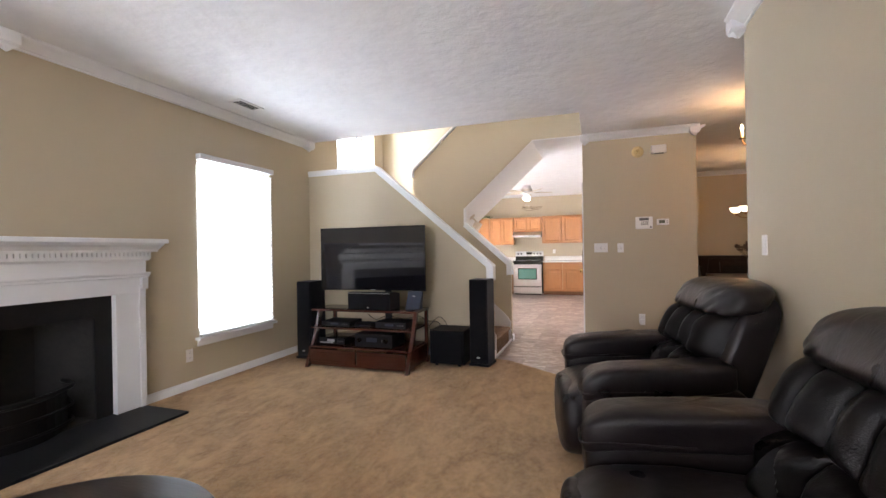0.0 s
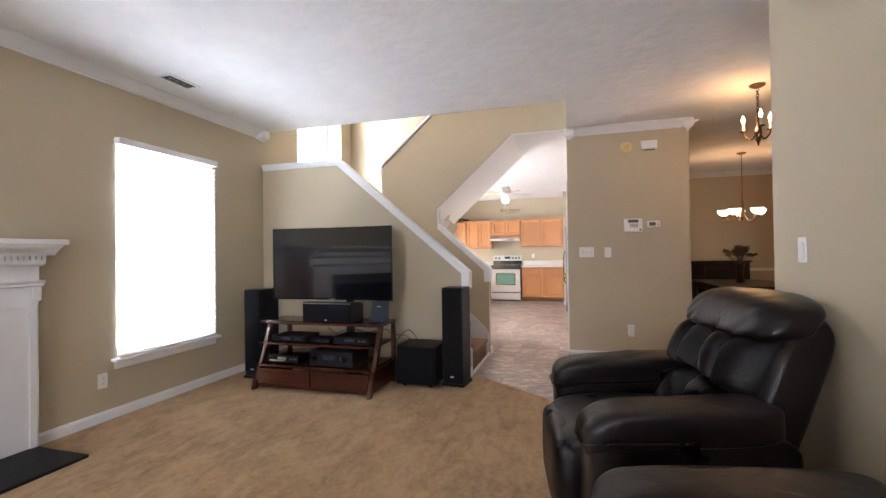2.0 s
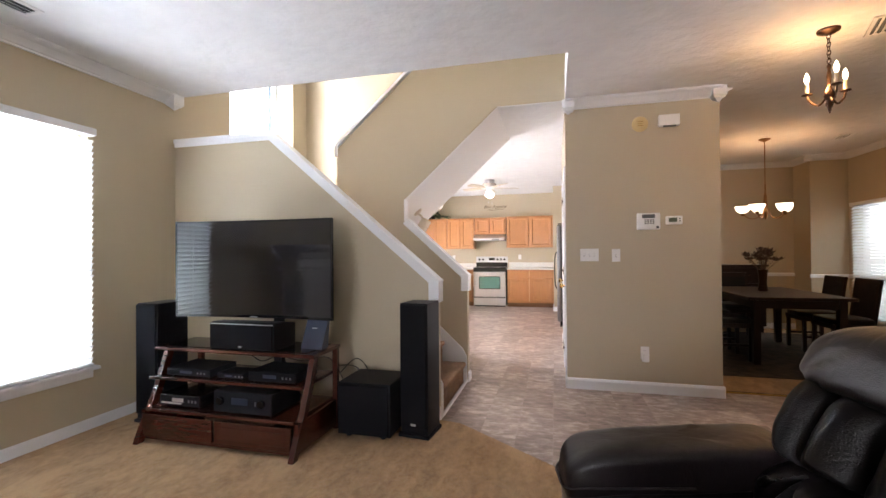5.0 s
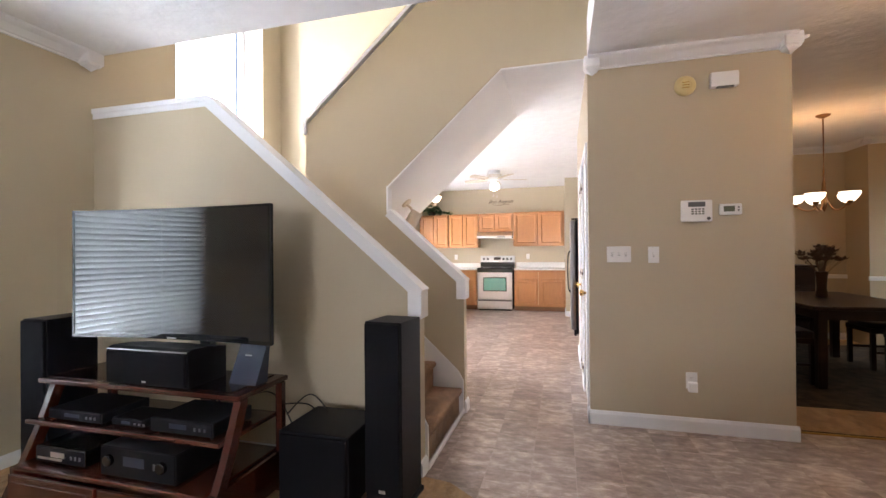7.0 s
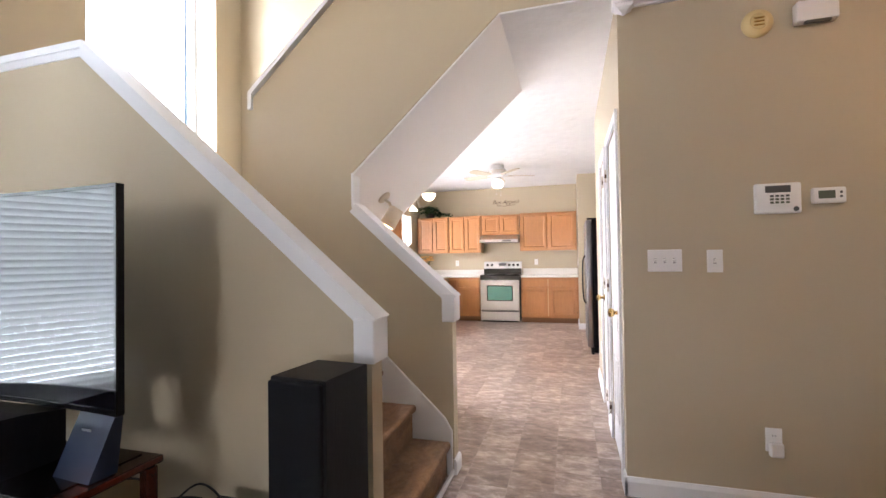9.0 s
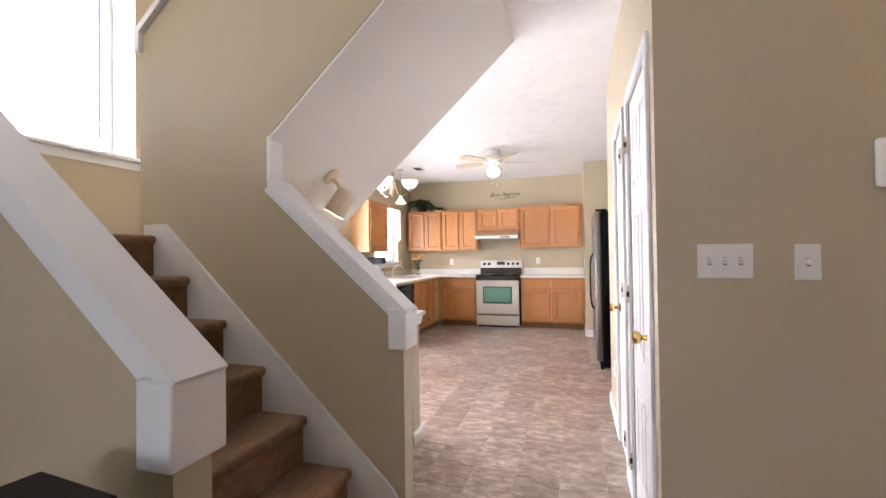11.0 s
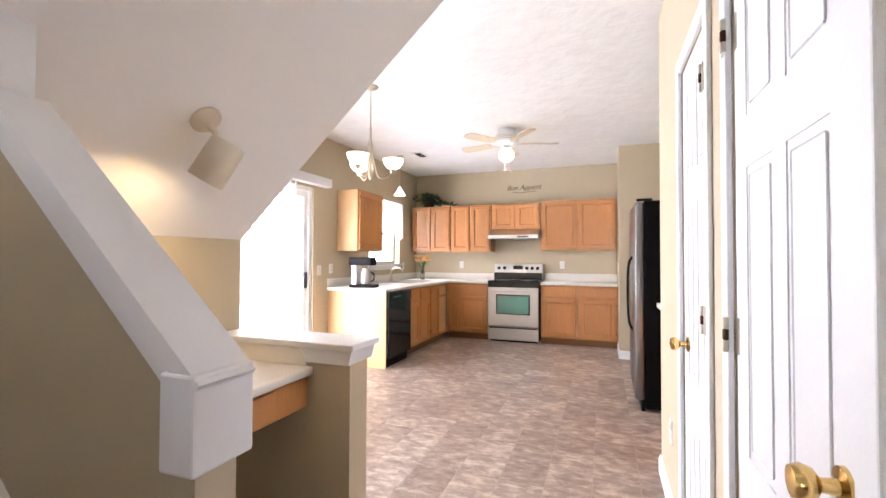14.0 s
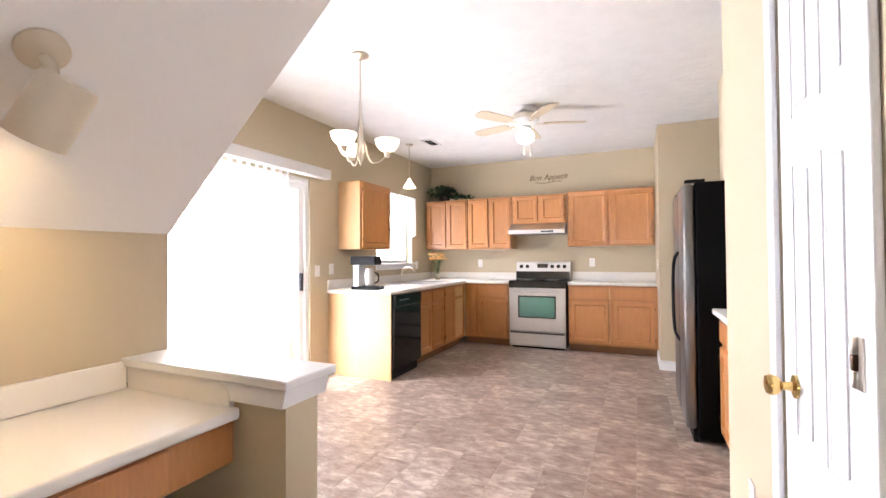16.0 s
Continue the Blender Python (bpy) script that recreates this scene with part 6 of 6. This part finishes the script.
# hall doors
def panel_closet_door(name, o, hinge_far, knob_z, label):
    y0, y1, _, z1 = o
    d = tagged(new(name), label, "door", kind="structure")
    bm = bmn()
    x = XH + 0.004
    box(bm, x + 0.003, x + 0.034, y0 + 0.003, y1 - 0.003, 0.008, z1 - 0.004)
    w = y1 - y0
    st, zs = 0.095, [(0.20, 0.62), (0.80, 1.48), (1.60, 1.93)]
    us = [(y0 + st, y0 + w / 2 - 0.035), (y0 + w / 2 + 0.035, y1 - st)]
    edges = [y0 + 0.003, us[0][0], us[0][1], us[1][0], us[1][1], y1 - 0.003]
    for a, b in ((edges[0], edges[1]), (edges[2], edges[3]), (edges[4], edges[5])):
        box(bm, x, x + 0.003, a, b, 0.008, z1 - 0.004)
    zz = [0.008] + [q for z in zs for q in z] + [z1 - 0.004]
    for a, b in zip(zz[::2], zz[1::2]):
        for u in us:
            box(bm, x, x + 0.003, u[0], u[1], a, b)
    slab = part("slab", bm, TRIM, d)
    for u in us:
        for z in zs:
            bm = bmn()
            box(bm, x + 0.0008, x + 0.003, u[0] + 0.014, u[1] - 0.022, z[0] + 0.022, z[1] - 0.022, 0.004, 1)
            part("raised_panel", bm, TRIM, slab)
    hy = y1 - 0.002 if hinge_far else y0 + 0.002
    ky = y0 + 0.065 if hinge_far else y1 - 0.095
    way = -1 if hinge_far else 1
    for z in (0.22, 1.07, 1.84):
        ya, yb = sorted((hy, hy + way * 0.026))
        hg = part("hinge", block(XH + 0.0015, XH + 0.0045, ya, yb, z - 0.045, z + 0.045), NICKEL, slab, "tarnished metal butt hinge")
        for k in range(3):
            part("knuckle", lathe(bmn(), [(0.0065, -0.014), (0.0075, -0.012), (0.0075, 0.012), (0.0065, 0.014)], (XH - 0.020, hy - way * 0.002, z - 0.03 + 0.03 * k), 12), BRONZE if k % 2 else NICKEL, hg, smooth=True)
        part("outer_leaf", block(XH - 0.0195, XH - 0.0165, *sorted((hy - way * 0.026, hy - way * 0.001)), z - 0.045, z + 0.045), NICKEL, hg)
    rot = Matrix.Rotation(radians(-90), 4, "Y")
    part("knob", lathe(bmn(), [(0.030, 0.0), (0.029, 0.006), (0.012, 0.010), (0.010, 0.030), (0.022, 0.038), (0.027, 0.052), (0.022, 0.064), (0.006, 0.068)], (XH + 0.004, ky, knob_z), 24, rot), BRASS, slab, "polished brass knob", smooth=True)
    for a, b, lo, hi in ((y0 - 0.058, y0 - 0.001, 0.0, z1 + 0.058), (y1 + 0.001, y1 + 0.058, 0.0, z1 + 0.058), (y0 - 0.001, y1 + 0.001, z1 + 0.001, z1 + 0.058)):
        part("casing", block(XH - 0.016, XH - 0.0005, a, b, lo, hi, 0.004), TRIM, d)
    return d


panel_closet_door("door_1", DOOR_A, True, 0.945, "white six-panel closet door with brass knob")
panel_closet_door("door_2", DOOR_B, False, 0.92, "white six-panel closet door with brass knob")
outlet((XH, 10.07, 0.40), -90)

# ---- foyer and dining room ----
fc = thing("foyer_chandelier", "bronze candle chandelier with three lit bulbs", "chandelier", (2.72, 7.22, H))
part("canopy", lathe(bmn(), [(0.062, 0), (0.060, -0.012), (0.035, -0.026), (0.008, -0.032)], (0, 0, 0), 24), BRONZE, fc, smooth=True)
for i in range(7):
    a = Matrix.Translation((0, 0, -0.045 - 0.026 * i)) @ Matrix.Rotation(radians(90 * (i % 2)), 4, "Z") @ Matrix.Rotation(radians(8), 4, "Y")
    ring = [a @ Vector((0.010 * math.cos(k * math.pi / 6), 0, 0.019 * math.sin(k * math.pi / 6))) for k in range(13)]
    part("chain_link", tube(bmn(), ring, 0.0028, 6), BRONZE, fc, smooth=True)
part("stem", lathe(bmn(), [(0.004, -0.215), (0.012, -0.235), (0.008, -0.26), (0.014, -0.30), (0.009, -0.36), (0.024, -0.40), (0.030, -0.43), (0.016, -0.455), (0.022, -0.48), (0.012, -0.505), (0.003, -0.54)], (0, 0, 0), 18), BRONZE, fc, smooth=True)
for k in range(3):
    a = 0.35 + k * 2 * math.pi / 3
    ca, sa = math.cos(a), math.sin(a)
    arm = part("arm", tube(bmn(), curve_points([(0.02 * ca, 0.02 * sa, -0.44), (0.055 * ca, 0.055 * sa, -0.475), (0.10 * ca, 0.10 * sa, -0.44), (0.115 * ca, 0.115 * sa, -0.395)], 6), 0.0065, 8), BRONZE, fc, smooth=True)
    p = (0.115 * ca, 0.115 * sa, -0.395)
    part("drip_pan", lathe(bmn(), [(0.008, -0.004), (0.030, 0.004), (0.031, 0.008), (0.010, 0.004)], p, 18), BRONZE, arm, smooth=True)
    part("candle_sleeve", lathe(bmn(), [(0.011, 0.004), (0.011, 0.075), (0.007, 0.078)], p, 12), CREAM, arm, "cream candle sleeve")
    part("bulb", lathe(bmn(), [(0.006, 0.078), (0.013, 0.095), (0.015, 0.112), (0.009, 0.135), (0.002, 0.152)], p, 14), CANDLE, arm, "lit flame-shaped bulb", smooth=True)
bowl_chandelier("dining_chandelier", (3.60, 10.30, H), 0.98, 5, 0.24, 0.088, "antique brass dining chandelier with five lit glass bowls", ANTIQUE, 0.2, 0.05)

rug = thing("dining_rug", "dark patterned rug under the dining table", "rug", (3.75, 10.25, 0.008))
part("rug_body", block(-1.28, 1.28, -1.35, 1.35, 0.0, 0.010, 0.003), RUG, rug)
tb = thing("dining_table", "dark espresso wooden dining table", "table", (3.55, 10.15, 0.018), 0)
part("tabletop", block(-0.50, 0.50, -0.80, 0.80, 0.715, 0.750, 0.010, 3), DARKWOOD, tb)
bm = bmn()
for q in ((-0.42, 0.42, -0.72, -0.70), (-0.42, 0.42, 0.70, 0.72), (-0.42, -0.40, -0.70, 0.70), (0.40, 0.42, -0.70, 0.70)):
    box(bm, *q, 0.62, 0.715)
part("apron", bm, DARKWOOD, tb)
for x in (-0.40, 0.40):
    for y in (-0.70, 0.70):
        bm = bmn()
        prism(bm, [(-0.028, 0), (0.028, 0), (0.04, 0.715), (-0.04, 0.715)], "x", x - 0.035, x + 0.035)
        bmesh.ops.translate(bm, verts=bm.verts, vec=(0, y, 0))
        part("leg", bm, DARKWOOD, tb)


def dining_chair():
    c = thing("dining_chair", "dark espresso wooden dining chair with padded seat", "chair", (0, 0, 0), 0, "chairs round the dining table")
    part("seat", cushion(bmn(), -0.23, 0.23, -0.22, 0.22, 0.42, 0.50, 0.35, 24, 12), LEATHER, c, "dark padded seat", smooth=True)
    part("seat_frame", block(-0.22, 0.22, -0.21, 0.21, 0.38, 0.435, 0.006), DARKWOOD, c)
    for x in (-0.19, 0.19):
        part("front_leg", block(x - 0.02, x + 0.02, -0.205, -0.165, 0, 0.385, 0.004), DARKWOOD, c)
        bm = bmn()
        prism(bm, [(0.17, 0), (0.205, 0), (0.20, 0.45), (0.265, 0.92), (0.235, 0.92), (0.165, 0.45)], "x", x - 0.018, x + 0.018)
        part("back_post", bm, DARKWOOD, c)
    bm = bmn()
    prism(bm, [(0.178, 0.50), (0.196, 0.50), (0.244, 0.866), (0.226, 0.866)], "x", -0.172, 0.172)
    part("back_panel", bm, LEATHER, c, "dark padded back")
    bm = bmn()
    prism(bm, [(0.228, 0.865), (0.258, 0.865), (0.266, 0.93), (0.238, 0.93)], "x", -0.21, 0.21)
    part("top_rail", bm, DARKWOOD, c)
    for x in (-0.19, 0.19):
        part("stretcher", block(x - 0.01, x + 0.01, -0.165, 0.17, 0.17, 0.195), DARKWOOD, c)
    return c


ch = dining_chair()
ch.matrix_basis = pose(4.17, 9.85, 0.018, 0, 0, -90)
for m in (pose(4.17, 10.45, 0.018, 0, 0, -90), pose(2.95, 9.75, 0.018, 0, 0, 90), pose(2.95, 10.40, 0.018, 0, 0, 92), pose(3.58, 11.15, 0.018, 0, 0, 0)):
    copy_thing(ch, m)
sb = thing("sideboard", "dark wooden sideboard against the dining wall", "sideboard", (3.45, 11.84, 0.008))
part("carcass", block(-0.68, 0.68, -0.22, 0.22, 0.10, 1.02, 0.004), DARKWOOD, sb)
part("top", block(-0.71, 0.71, -0.245, 0.225, 1.02, 1.05, 0.006), DARKWOOD, sb)
for k in range(3):
    a = -0.66 + k * 0.445
    d = part("door", block(a, a + 0.43, -0.238, -0.22, 0.13, 0.76, 0.004), DARKWOOD, sb)
    part("handle", lathe(bmn(), [(0.008, 0), (0.012, 0.018), (0.003, 0.02)], (a + 0.38, -0.238, 0.5), 10, Matrix.Rotation(radians(90), 4, "X")), BRONZE, d)
    d = part("drawer", block(a, a + 0.43, -0.238, -0.22, 0.78, 1.0, 0.004), DARKWOOD, sb)
    part("handle", lathe(bmn(), [(0.008, 0), (0.012, 0.018), (0.003, 0.02)], (a + 0.215, -0.238, 0.89), 10, Matrix.Rotation(radians(90), 4, "X")), BRONZE, d)
for x in (-0.62, 0.62):
    for y in (-0.17, 0.17):
        part("foot", block(x - 0.03, x + 0.03, y - 0.03, y + 0.03, 0, 0.10), DARKWOOD, sb)
bouquet((3.52, 10.2, 0.768), "dark vase of dried flowers on the dining table", DRIED, DRIED, 44, 0.19, 0.52,
        [(0.045, 0), (0.055, 0.01), (0.042, 0.10), (0.05, 0.22), (0.06, 0.27), (0.05, 0.27)], BRONZE, 0.002, 0.045, 9)

# ---- floor tiles, last ----
TS = 0.252
TILE_FACES = ((0, 1, 2, 3), (0, 4, 5, 1), (1, 5, 6, 2), (2, 6, 7, 3), (3, 7, 4, 0))


def tile_verts(x, y):
    """A thin tile with an eased edge: four top corners, four lower ones."""
    g, e = 0.0012, 0.0010
    top = [(x + g + e, y + g + e, 0.0), (x + TS - g - e, y + g + e, 0.0), (x + TS - g - e, y + TS - g - e, 0.0), (x + g + e, y + TS - g - e, 0.0)]
    low = [(x + g, y + g, -0.0014), (x + TS - g, y + g, -0.0014), (x + TS - g, y + TS - g, -0.0014), (x + g, y + TS - g, -0.0014)]
    return top + low


def on_vinyl(x, y):
    if y < Y1 and x < XE + 0.3:
        return (x + TS - 0.30) * 1.42 + (y + TS - 7.08) * 1.93 > -0.05 if x < XE else y > 5.2
    if y < Y2 + 0.12:
        return x + TS > 0.12
    return True


tile_mesh = bpy.data.meshes.new("tile")
tile_mesh.from_pydata(tile_verts(0, 0), [], TILE_FACES)
tile_mesh.materials.append(VINYL)
cells = []
for i in range(-13, 26):
    for j in range(-32, 12):
        x, y = -0.036 + i * TS, 11.854 + j * TS
        if not on_vinyl(x, y) or y > 14.3 or y < 3.9:
            continue
        if x > 2.3 and y > 8.1 or x > 5.0 or (x > 1.1 and 8.15 < y < 10.35):
            continue
        if x < -1.3 and y < 9.4 or x < -2.5 or (x < -1.95 and y > 12.1) or (x > 1.3 and y > 13.6):
            continue
        if x + TS > XE and x < XE + 0.15 and y < 5.3:
            continue
        cells.append((x, y))
near = sorted(cells, key=lambda c: (c[0] > 2.3, abs(c[0] - 0.5) + 0.25 * abs(c[1] - 10)))
for x, y in near[:300]:
    o = new("tile", tile_mesh)
    o.parent = floor_vinyl
    o.location = (x, y, 0.0)
verts, faces = [], []
for x, y in near[300:]:
    k = len(verts)
    verts += tile_verts(x, y)
    faces += [tuple(k + q for q in f) for f in TILE_FACES]
field = bpy.data.meshes.new("tile_field")
field.from_pydata(verts, [], faces)
field.materials.append(VINYL_FIELD)
rest = new("tile_field", field)
rest.parent = floor_vinyl
tagged(rest, kind="stuff")
